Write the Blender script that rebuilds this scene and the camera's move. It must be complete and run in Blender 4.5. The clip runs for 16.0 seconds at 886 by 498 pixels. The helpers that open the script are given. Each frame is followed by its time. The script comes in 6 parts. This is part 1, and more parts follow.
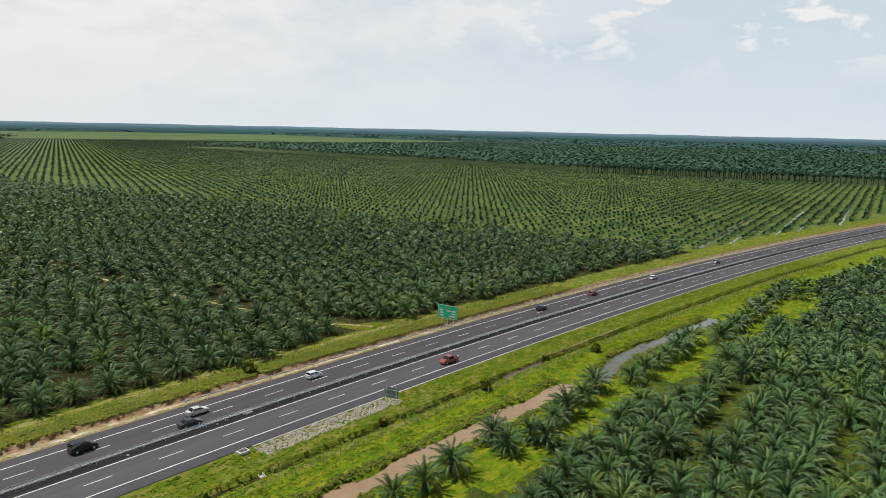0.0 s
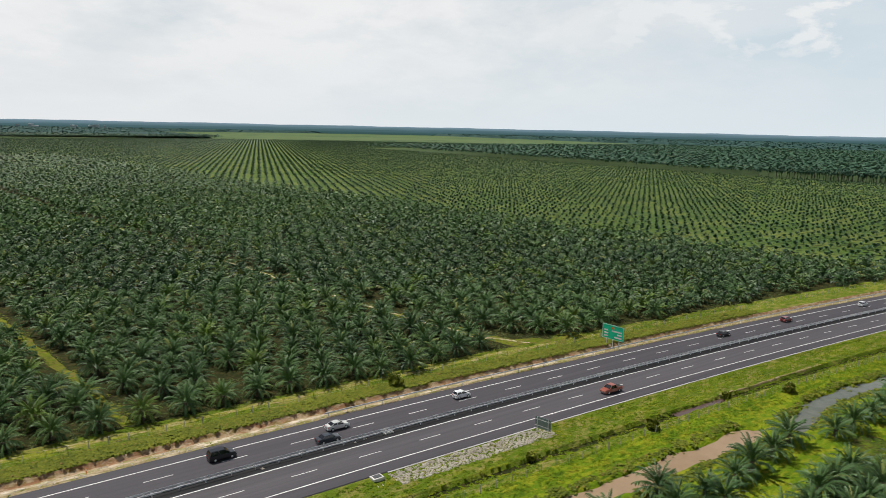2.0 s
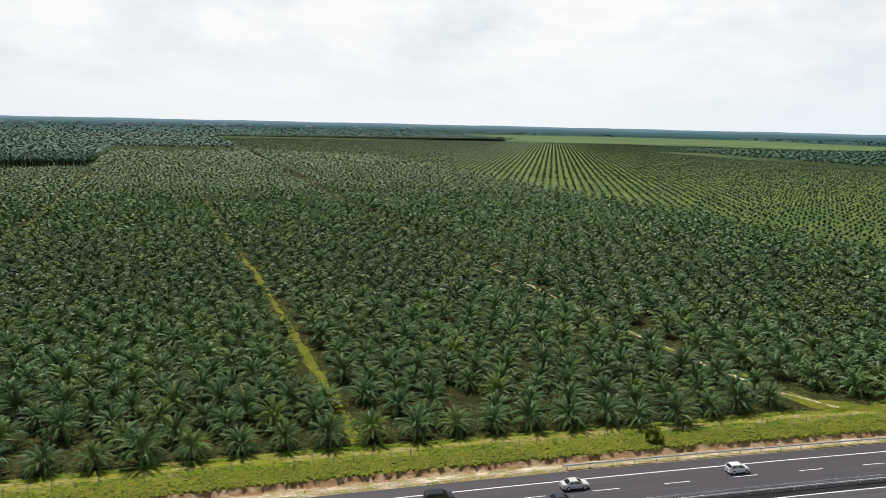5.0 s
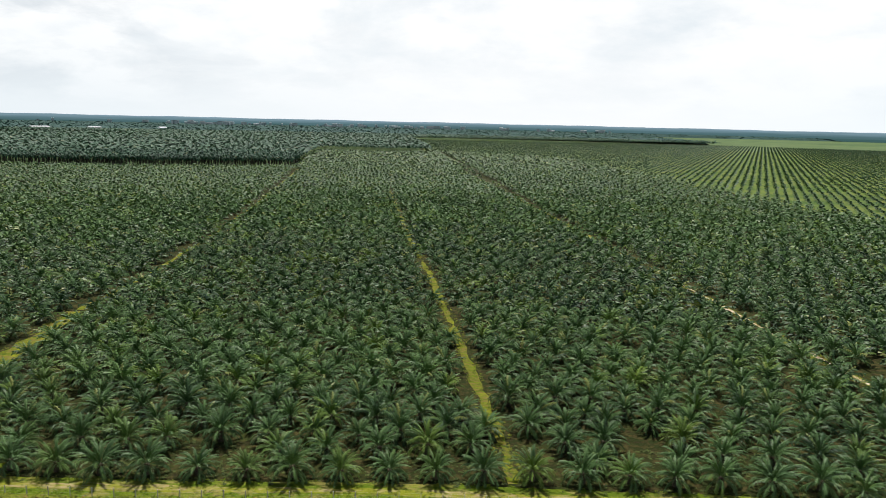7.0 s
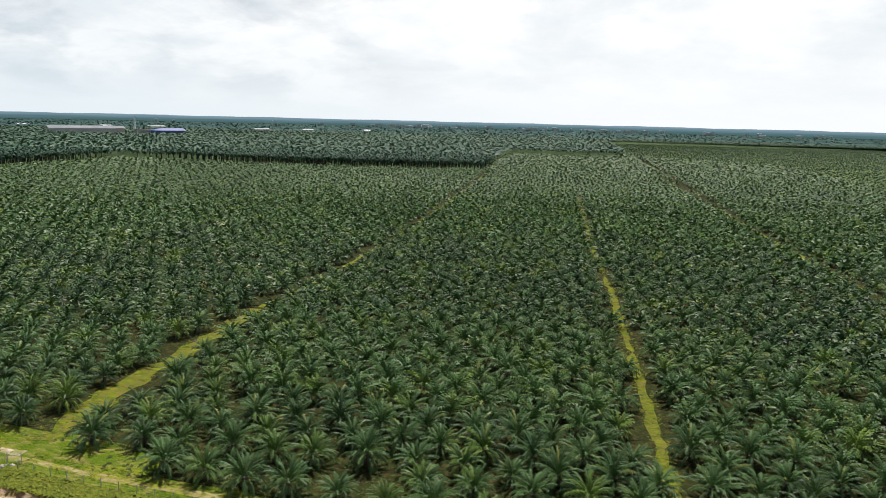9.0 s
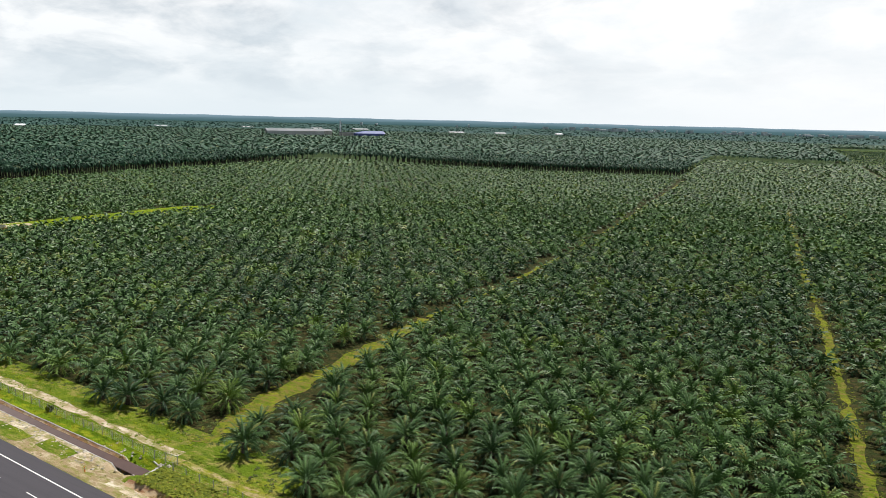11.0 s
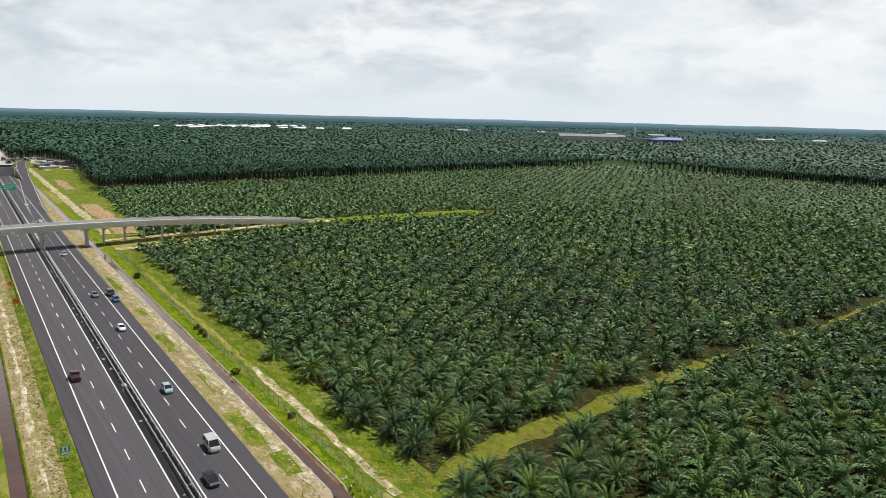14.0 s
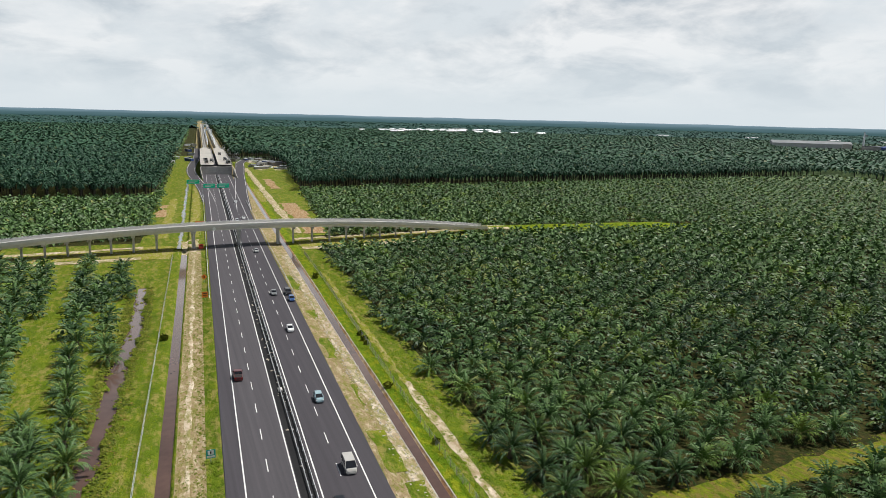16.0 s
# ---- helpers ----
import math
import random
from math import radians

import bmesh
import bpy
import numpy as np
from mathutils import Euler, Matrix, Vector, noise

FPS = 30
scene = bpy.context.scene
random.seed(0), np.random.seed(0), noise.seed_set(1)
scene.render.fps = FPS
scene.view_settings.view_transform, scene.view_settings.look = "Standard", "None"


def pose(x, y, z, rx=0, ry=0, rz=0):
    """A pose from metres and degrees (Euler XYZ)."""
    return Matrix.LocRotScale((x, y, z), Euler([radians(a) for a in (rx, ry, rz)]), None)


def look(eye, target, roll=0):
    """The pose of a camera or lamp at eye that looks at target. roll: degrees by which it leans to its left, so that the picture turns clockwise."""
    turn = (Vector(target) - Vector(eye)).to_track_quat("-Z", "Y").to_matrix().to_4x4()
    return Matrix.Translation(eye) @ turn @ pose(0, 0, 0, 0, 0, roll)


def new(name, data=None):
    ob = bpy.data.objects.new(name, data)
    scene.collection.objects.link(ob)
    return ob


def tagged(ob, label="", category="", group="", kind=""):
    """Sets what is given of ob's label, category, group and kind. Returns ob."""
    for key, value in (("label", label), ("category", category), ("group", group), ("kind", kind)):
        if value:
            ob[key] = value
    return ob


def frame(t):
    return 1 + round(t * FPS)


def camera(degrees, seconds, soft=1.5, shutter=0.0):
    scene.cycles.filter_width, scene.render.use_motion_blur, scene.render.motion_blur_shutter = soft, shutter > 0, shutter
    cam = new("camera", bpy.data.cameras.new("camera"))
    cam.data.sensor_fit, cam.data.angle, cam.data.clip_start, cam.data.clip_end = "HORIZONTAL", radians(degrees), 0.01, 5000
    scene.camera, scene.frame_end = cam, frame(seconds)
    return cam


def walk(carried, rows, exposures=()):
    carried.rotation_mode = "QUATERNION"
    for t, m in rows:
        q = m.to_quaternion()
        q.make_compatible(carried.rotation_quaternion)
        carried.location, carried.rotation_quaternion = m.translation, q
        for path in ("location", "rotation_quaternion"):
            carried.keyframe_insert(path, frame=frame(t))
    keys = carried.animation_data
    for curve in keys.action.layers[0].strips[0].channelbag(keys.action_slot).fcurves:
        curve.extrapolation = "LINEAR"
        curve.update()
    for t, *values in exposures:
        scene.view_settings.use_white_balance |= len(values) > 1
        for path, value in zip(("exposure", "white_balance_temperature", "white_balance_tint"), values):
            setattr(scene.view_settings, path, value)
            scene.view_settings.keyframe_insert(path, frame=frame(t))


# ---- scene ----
PATH = [
    (0.0, (-20.85, -45.84, 55.17), (55.565, 16.501, 38.600), 1.23),
    (0.5, (-17.81, -43.87, 55.14), (55.044, 22.571, 38.494), 1.22),
    (1.0, (-14.80, -41.88, 55.13), (54.091, 28.650, 38.393), 1.25),
    (1.5, (-11.85, -39.82, 55.13), (52.569, 34.799, 38.332), 1.22),
    (2.0, (-9.01, -37.66, 55.14), (50.511, 40.911, 38.281), 1.23),
    (2.5, (-6.29, -35.38, 55.17), (47.972, 46.897, 38.238), 1.24),
    (3.0, (-3.70, -32.98, 55.20), (45.028, 52.676, 38.197), 1.26),
    (3.5, (-1.23, -30.47, 55.23), (41.692, 58.226, 38.159), 1.27),
    (4.0, (1.14, -27.87, 55.26), (38.066, 63.468, 38.126), 1.26),
    (4.5, (3.26, -25.10, 55.28), (34.060, 68.476, 38.081), 1.26),
    (5.0, (5.11, -22.14, 55.29), (29.666, 73.253, 38.026), 1.27),
    (5.5, (6.69, -19.02, 55.29), (24.909, 77.773, 37.971), 1.28),
    (6.0, (8.00, -15.76, 55.32), (19.817, 82.007, 37.923), 1.30),
    (6.5, (9.05, -12.38, 55.36), (14.417, 85.931, 37.893), 1.33),
    (7.0, (9.87, -8.93, 55.44), (8.766, 89.512, 37.891), 1.35),
    (7.5, (10.58, -5.45, 55.53), (3.008, 92.701, 37.935), 1.38),
    (8.0, (11.18, -1.95, 55.64), (-2.824, 95.484, 38.024), 1.40),
    (8.5, (11.66, 1.54, 55.74), (-8.756, 97.824, 38.065), 1.41),
    (9.0, (12.03, 5.01, 55.83), (-14.767, 99.714, 38.131), 1.41),
    (9.5, (12.20, 8.42, 55.98), (-20.824, 101.128, 38.250), 1.41),
    (10.0, (12.10, 11.76, 56.17), (-26.947, 102.089, 38.400), 1.41),
    (10.5, (11.71, 15.06, 56.38), (-33.170, 102.634, 38.554), 1.40),
    (11.0, (10.98, 18.35, 56.56), (-39.524, 102.791, 38.686), 1.40),
    (11.5, (9.88, 21.65, 56.70), (-46.042, 102.588, 38.768), 1.40),
    (12.0, (8.45, 24.97, 56.78), (-52.691, 102.030, 38.797), 1.41),
    (12.5, (6.90, 28.27, 56.85), (-59.246, 101.071, 38.831), 1.42),
    (13.0, (5.21, 31.51, 56.91), (-65.634, 99.730, 38.836), 1.43),
    (13.5, (3.39, 34.65, 56.96), (-71.833, 98.007, 38.828), 1.46),
    (14.0, (1.43, 37.69, 57.01), (-77.834, 95.892, 38.856), 1.44),
    (14.5, (-0.62, 40.60, 57.06), (-83.605, 93.366, 38.906), 1.44),
    (15.0, (-2.73, 43.42, 57.13), (-89.034, 90.549, 38.930), 1.47),
    (15.5, (-4.87, 46.19, 57.20), (-94.098, 87.506, 39.011), 1.47),
    (16.0, (-7.01, 48.95, 57.29), (-98.810, 84.183, 39.074), 1.46),
]
cam = camera(63.06, 16.0, soft=0.5)
walk(cam, [(t, look(eye, aim, roll)) for t, eye, aim, roll in PATH], exposures=[(0.0, -0.2), (3.5, -0.12), (7.0, 0.1), (12.0, 0.1), (14.0, 0.0), (16.0, -0.1)])

# ---------------------------------------------------------------- light
SUN_AZ = radians(98.0)     # from +x, counter-clockwise
SUN_EL = radians(62.0)
sun_dir = Vector((math.cos(SUN_AZ) * math.cos(SUN_EL), math.sin(SUN_AZ) * math.cos(SUN_EL), math.sin(SUN_EL)))
sun = new("sun", bpy.data.lights.new("sun", "SUN"))
sun.data.energy, sun.data.angle, sun.data.color = 5.2, radians(1.0), (1.0, 0.965, 0.91)
sun.matrix_world = look(Vector((0, 0, 400)) + sun_dir * 100, (0, 0, 400))

world = bpy.data.worlds.new("sky")
scene.world = world
world.use_nodes = True


class Nodes:
    """Short hand for a node tree."""

    def __init__(self, tree):
        self.tree = tree
        tree.nodes.clear()

    def add(self, kind, _ins=None, **attrs):
        n = self.tree.nodes.new(kind)
        for k, v in attrs.items():
            setattr(n, k, v)
        for k, v in (_ins or {}).items():
            if isinstance(v, bpy.types.NodeSocket):
                self.tree.links.new(v, n.inputs[k])
            else:
                n.inputs[k].default_value = v
        return n

    def noise(self, vec, scale, detail=3.0, rough=0.55, dist=0.0):
        return self.add("ShaderNodeTexNoise", {"Vector": vec, "Scale": scale, "Detail": detail, "Roughness": rough,
                                               "Distortion": dist}).outputs["Fac"]

    def ramp(self, fac, *stops):
        n = self.add("ShaderNodeValToRGB", {"Fac": fac})
        el = n.color_ramp.elements
        while len(el) < len(stops):
            el.new(0.5)
        for e, (p, c) in zip(el, stops):
            e.position, e.color = p, (c, c, c, 1) if isinstance(c, (int, float)) else (*c, 1)
        return n.outputs["Color"]

    def mix(self, fac, a, b, blend="MIX"):
        n = self.add("ShaderNodeMix", data_type="RGBA", blend_type=blend)
        for sock, v in ((n.inputs[0], fac), (n.inputs[6], a), (n.inputs[7], b)):
            if isinstance(v, bpy.types.NodeSocket):
                self.tree.links.new(v, sock)
            else:
                sock.default_value = v if isinstance(v, (int, float)) else (*v, 1)
        return n.outputs[2]

    def math(self, op, a, b=0.0, c=0.0):
        return self.add("ShaderNodeMath", {0: a, 1: b, 2: c}, operation=op).outputs[0]

    def mapped(self, vec, scale=(1, 1, 1), loc=(0, 0, 0)):
        return self.add("ShaderNodeMapping", {"Vector": vec, "Scale": scale, "Location": loc}).outputs[0]


def build_world():
    n = Nodes(world.node_tree)
    sky = n.add("ShaderNodeTexSky", sky_type="NISHITA", sun_disc=False, sun_elevation=SUN_EL,
                sun_rotation=radians(90) - SUN_AZ, altitude=50.0, air_density=1.0, dust_density=1.5, ozone_density=1.0)
    co = n.add("ShaderNodeTexCoord").outputs["Generated"]
    sep = n.add("ShaderNodeSeparateXYZ", {0: co})
    up = n.math("MAXIMUM", sep.outputs[2], 0.0)
    # clouds lie on a flat layer: the direction divided by its height
    den = n.math("ADD", up, 0.30)
    flat = n.add("ShaderNodeCombineXYZ", {0: n.math("DIVIDE", sep.outputs[0], den), 1: n.math("DIVIDE", sep.outputs[1], den), 2: 0.0}).outputs[0]
    cover = n.noise(flat, 1.3, 6, 0.55, 0.15)
    puff = n.noise(n.mapped(flat, (1, 1, 1), (2, 9, 4)), 3.6, 7, 0.6, 0.1)
    shade = n.noise(n.mapped(flat, (1, 1, 1.6), (5, 1, 8)), 2.6, 6, 0.58, 0.25)
    # a closed bright sheet low down, broken cloud overhead
    low = n.ramp(up, (0.20, 1.0), (0.42, 0.0))
    mass = n.math("ADD", n.math("MULTIPLY_ADD", cover, 0.65, n.math("MULTIPLY", puff, 0.35)), n.math("MULTIPLY", low, 0.10))
    mass = n.math("SUBTRACT", mass, n.math("MULTIPLY", n.ramp(up, (0.40, 0.0), (0.60, 1.0)), 0.17))
    west = n.ramp(n.math("MULTIPLY", sep.outputs[0], -1.0), (-0.25, 0.0), (0.70, 1.0))
    east = n.ramp(sep.outputs[0], (0.60, 0.0), (0.95, 1.0))
    thick = n.math("MULTIPLY", n.ramp(mass, (0.50, 0.0), (0.63, 1.0)), n.math("MULTIPLY_ADD", east, -0.8, 1.0))
    belly = n.math("MULTIPLY", n.ramp(shade, (0.45, 0.0), (0.64, 1.0)), n.math("MULTIPLY_ADD", west, 0.78, 0.2))
    cloud = n.mix(belly, (0.98, 0.985, 0.99), (0.50, 0.57, 0.635))
    veil = n.mix(n.math("MULTIPLY", east, 0.8), (0.82, 0.88, 0.925), (0.66, 0.81, 0.915))
    gap = n.mix(n.math("MULTIPLY", low, 0.9), n.mix(1.0, sky.outputs[0], (0.040, 0.040, 0.040), "MULTIPLY"), veil)
    cloudy = n.mix(n.math("MULTIPLY", thick, n.math("MULTIPLY_ADD", low, 0.35, 0.6)), gap, cloud)
    # heaped cloud with flat bases in the clearer east
    tower = n.noise(n.add("ShaderNodeCombineXYZ", {0: n.math("ARCTAN2", sep.outputs[1], sep.outputs[0]), 1: n.math("MULTIPLY", up, 2.2), 2: 0.62}).outputs[0], 11.0, 6, 0.55, 0.2)
    heap = n.math("MULTIPLY", n.ramp(tower, (0.54, 0.0), (0.60, 1.0)), n.math("MULTIPLY", east, n.ramp(up, (0.06, 0.0), (0.11, 1.0), (0.20, 1.0), (0.27, 0.0))))
    cloudy = n.mix(heap, cloudy, (0.97, 0.98, 0.985))
    haze = n.ramp(up, (0.0, 1.0), (0.05, 0.55), (0.14, 0.0))
    final = n.mix(haze, cloudy, n.mix(n.math("MULTIPLY", west, 0.7), n.mix(n.ramp(sep.outputs[0], (0.25, 0.0), (0.8, 1.0)), (0.90, 0.925, 0.945), (0.80, 0.885, 0.935)), (0.68, 0.775, 0.83)))
    bg = n.add("ShaderNodeBackground", {"Color": final, "Strength": 1.0})
    out = n.add("ShaderNodeOutputWorld")
    world.node_tree.links.new(bg.outputs[0], out.inputs[0])


build_world()

# ---------------------------------------------------------------- materials


def material(name, build, rough=0.8, metal=0.0, spec=0.5, bump=None, **extra):
    """build(n, pos) gives the base colour socket; bump: (socket maker, strength, distance)."""
    m = bpy.data.materials.new(name)
    m.use_nodes = True
    n = Nodes(m.node_tree)
    pos = n.add("ShaderNodeNewGeometry").outputs["Position"]
    bsdf = n.add("ShaderNodeBsdfPrincipled", {"Metallic": metal, "Specular IOR Level": spec})
    col = build(n, pos) if callable(build) else build
    if isinstance(col, bpy.types.NodeSocket):
        m.node_tree.links.new(col, bsdf.inputs["Base Color"])
    else:
        bsdf.inputs["Base Color"].default_value = (*col, 1)
    r = rough(n, pos) if callable(rough) else rough
    if isinstance(r, bpy.types.NodeSocket):
        m.node_tree.links.new(r, bsdf.inputs["Roughness"])
    else:
        bsdf.inputs["Roughness"].default_value = r
    for k, v in extra.items():
        bsdf.inputs[k.replace("_", " ")].default_value = v
    if bump:
        b = n.add("ShaderNodeBump", {"Height": bump[0](n, pos), "Strength": bump[1], "Distance": bump[2]})
        m.node_tree.links.new(b.outputs[0], bsdf.inputs["Normal"])
    out = n.add("ShaderNodeOutputMaterial")
    m.node_tree.links.new(bsdf.outputs[0], out.inputs[0])
    return m


def two_scale(a, b, big=0.05, small=1.5, c=None):
    """Base colour between a and b at two scales, with patches of c."""
    def build(n, pos):
        f = n.math("ADD", n.math("MULTIPLY", n.noise(pos, big, 4), 0.55), n.math("MULTIPLY", n.noise(pos, small, 4), 0.45))
        col = n.mix(n.ramp(f, (0.36, 0.0), (0.64, 1.0)), a, b)
        if c:
            col = n.mix(n.ramp(n.noise(n.mapped(pos, (1, 1, 1), (31, 7, 3)), big * 2.3, 5, 0.65), (0.56, 0.0), (0.68, 1.0)), col, c)
        return col
    return build


def mottled(*cols, stretch=0.45, scale=0.55):
    """Patchy ground: each colour spreads in ragged blots, drawn out along the motorway."""
    def build(n, pos):
        p = n.mapped(pos, (stretch, 1, 1))
        col = cols[0]
        for k, c in enumerate(cols[1:]):
            blot = n.noise(n.mapped(p, (1, 1, 1), (13.0 * k, 5.0 * k, 2.0)), scale * (1 + 0.9 * k), 7, 0.68)
            col = n.mix(n.ramp(blot, (0.46, 0.0), (0.58, 1.0)), col, c)
        return n.mix(n.math("MULTIPLY", n.noise(pos, 5.0, 3), 0.35), col, cols[0])
    return build


def worn_lane(a, b):
    """Asphalt with wheel paths and long seams."""
    def build(n, pos):
        f = n.math("ADD", n.math("MULTIPLY", n.noise(n.mapped(pos, (0.012, 1.1, 1)), 1.0, 4, 0.6), 0.65), n.math("MULTIPLY", n.noise(pos, 8.0, 4), 0.35))
        return n.mix(n.ramp(f, (0.35, 0.0), (0.65, 1.0)), a, b)
    return build


def leafy(dark, light, dry, place=0.012, plant=0.11, fresh=None):
    """Leaf colour that differs from leaf to leaf, plant to plant and stretch to stretch; fresh: the colour of single younger plants."""
    def build(n, pos):
        isl = n.add("ShaderNodeNewGeometry").outputs["Random Per Island"]
        rnd = n.add("ShaderNodeObjectInfo").outputs["Random"]
        wide = n.math("MULTIPLY_ADD", n.noise(pos, place, 4), 0.35, n.math("MULTIPLY", n.noise(pos, plant, 2), 0.45))
        f = n.math("ADD", n.math("MULTIPLY", isl, 0.38), n.math("ADD", wide, n.math("MULTIPLY", rnd, 0.16)))
        col = n.mix(n.ramp(f, (0.36, 0.0), (0.90, 1.0)), dark, light)
        if fresh:
            cell = n.add("ShaderNodeTexVoronoi", {"Vector": n.mapped(pos, (1, 1, 0)), "Scale": 0.16}).outputs["Color"]
            odd = n.ramp(n.add("ShaderNodeSeparateColor", {0: cell}).outputs[0], (0.80, 0.0), (0.97, 1.0))
            col = n.mix(n.math("MULTIPLY", odd, n.math("MULTIPLY_ADD", isl, 0.6, 0.25)), col, fresh)
        return n.mix(n.ramp(isl, (0.965, 0.0), (0.975, 1.0)), col, dry)
    return build


def stripes_noise(scale, detail=4):
    return lambda n, pos: n.noise(pos, scale, detail, 0.6)


M = {}
M["asphalt"] = material("asphalt", worn_lane((0.042, 0.038, 0.045), (0.061, 0.056, 0.064)), 0.75, spec=0.35, bump=(stripes_noise(30), 0.25, 0.01))
M["asphalt_worn"] = material("asphalt_worn", worn_lane((0.054, 0.050, 0.056), (0.084, 0.078, 0.086)), 0.78, spec=0.35, bump=(stripes_noise(30), 0.25, 0.01))
M["paint"] = material("road_paint", two_scale((0.62, 0.62, 0.60), (0.82, 0.82, 0.80), 0.1, 3.0), 0.6)
M["concrete"] = material("concrete", two_scale((0.34, 0.33, 0.31), (0.50, 0.49, 0.46), 0.08, 1.2, (0.27, 0.26, 0.24)), 0.85, bump=(stripes_noise(6), 0.2, 0.02))
M["deck_concrete"] = material("deck_concrete", two_scale((0.50, 0.49, 0.47), (0.62, 0.61, 0.58), 0.05, 0.8), 0.85)
M["steel"] = material("galvanised_steel", two_scale((0.60, 0.61, 0.62), (0.72, 0.73, 0.74), 0.3, 4.0), 0.45, metal=0.1)
M["grass"] = material("verge_grass", mottled((0.128, 0.172, 0.014), (0.205, 0.228, 0.020), (0.056, 0.100, 0.009), (0.250, 0.215, 0.065), (0.090, 0.142, 0.010), scale=0.17), 0.95, spec=0.05, bump=(stripes_noise(2.2), 1.0, 0.35))
M["lush"] = material("lush_grass", mottled((0.140, 0.205, 0.009), (0.230, 0.272, 0.013), (0.050, 0.098, 0.007), (0.240, 0.240, 0.018), (0.095, 0.165, 0.008), scale=0.22), 0.95, spec=0.05, bump=(stripes_noise(1.8), 1.0, 0.4))
M["creeper"] = material("creeper", leafy((0.052, 0.080, 0.008), (0.178, 0.195, 0.016), (0.21, 0.15, 0.04), 0.1), 0.8, spec=0.15)
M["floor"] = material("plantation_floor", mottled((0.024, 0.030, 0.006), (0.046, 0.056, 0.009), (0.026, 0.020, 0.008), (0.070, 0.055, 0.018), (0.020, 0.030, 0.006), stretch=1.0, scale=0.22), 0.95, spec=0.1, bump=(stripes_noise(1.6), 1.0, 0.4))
M["lane"] = material("lane_grass", mottled((0.125, 0.165, 0.010), (0.210, 0.225, 0.016), (0.062, 0.100, 0.009), (0.17, 0.125, 0.04), scale=0.35), 0.95, spec=0.05, bump=(stripes_noise(1.5), 1.0, 0.3))
M["field"] = material("young_field_cover", mottled((0.082, 0.135, 0.030), (0.120, 0.170, 0.038), (0.060, 0.108, 0.026), (0.150, 0.180, 0.046), stretch=1.0, scale=0.012), 0.95, spec=0.05, bump=(stripes_noise(0.8), 0.8, 0.3))
# Ground far out, with haze mixed into its bluer cover colour.
M["far_field"] = material("hazed_field_cover", two_scale((0.070, 0.118, 0.050), (0.125, 0.170, 0.070), 0.002, 0.02, (0.055, 0.095, 0.048)), 0.95, spec=0.05)
M["gravel"] = material("gravel_verge", mottled((0.33, 0.255, 0.145), (0.19, 0.18, 0.040), (0.50, 0.41, 0.29), (0.15, 0.17, 0.02), (0.27, 0.20, 0.11), scale=0.33), 0.95, spec=0.1, bump=(stripes_noise(3.5), 0.9, 0.25))
M["sand"] = material("pale_sand", mottled((0.50, 0.41, 0.30), (0.66, 0.58, 0.47), (0.32, 0.24, 0.14), (0.19, 0.19, 0.04), scale=0.28), 0.95, spec=0.1, bump=(stripes_noise(3), 0.8, 0.2))
M["red_soil"] = material("red_soil", mottled((0.28, 0.145, 0.075), (0.38, 0.235, 0.135), (0.19, 0.15, 0.04), (0.46, 0.36, 0.23), scale=0.4), 0.95, spec=0.1, bump=(stripes_noise(3), 0.8, 0.2))
M["worn_track"] = material("worn_track", mottled((0.190, 0.205, 0.018), (0.42, 0.34, 0.21), (0.150, 0.180, 0.012), (0.34, 0.25, 0.14), (0.21, 0.22, 0.022), stretch=0.3, scale=0.4), 0.95, spec=0.05, bump=(stripes_noise(3), 0.8, 0.2))
M["mud_water"] = material("muddy_water", two_scale((0.27, 0.185, 0.11), (0.34, 0.24, 0.15), 0.05, 0.6), 0.3, spec=0.25, bump=(stripes_noise(2.0), 0.04, 0.02))
M["ditch_water"] = material("ditch_water", two_scale((0.085, 0.055, 0.045), (0.12, 0.075, 0.06), 0.05, 0.5), 0.10, spec=0.5, bump=(stripes_noise(2.0), 0.04, 0.02))
M["pond_water"] = material("pond_water", two_scale((0.085, 0.095, 0.065), (0.15, 0.15, 0.115), 0.05, 0.5), 0.08, spec=0.5, bump=(stripes_noise(1.6), 0.05, 0.02))
M["frond"] = material("palm_frond", leafy((0.011, 0.038, 0.014), (0.100, 0.184, 0.054), (0.17, 0.20, 0.05), fresh=(0.150, 0.225, 0.026)), 0.52, spec=0.24)
M["fern"] = material("undergrowth", leafy((0.022, 0.040, 0.010), (0.090, 0.115, 0.022), (0.11, 0.075, 0.035), 0.05, 0.3), 0.7, spec=0.15)
# Haze is in this leaf colour: bluer and greyer than the nearer palms.
M["frond_distant"] = material("hazed_distant_frond", leafy((0.020, 0.058, 0.048), (0.046, 0.106, 0.082), (0.06, 0.10, 0.07), 0.004, 0.02), 0.7, spec=0.08)
# Darker than lush_grass: cloud shade over the south-east is put into the colour.
M["understorey"] = material("shaded_undergrowth", mottled((0.050, 0.088, 0.008), (0.105, 0.140, 0.010), (0.024, 0.048, 0.007), (0.080, 0.070, 0.022), stretch=1.0, scale=0.2), 0.95, spec=0.1, bump=(stripes_noise(1.6), 1.0, 0.4))
M["frond_young"] = material("young_palm_frond", leafy((0.014, 0.046, 0.016), (0.046, 0.104, 0.034), (0.12, 0.13, 0.04)), 0.55, spec=0.2)
# Tall blocks lie far off: haze is put into this bluish frond colour.
M["frond_tall"] = material("hazed_tall_frond", leafy((0.010, 0.040, 0.025), (0.064, 0.140, 0.078), (0.11, 0.14, 0.07)), 0.6, spec=0.15)
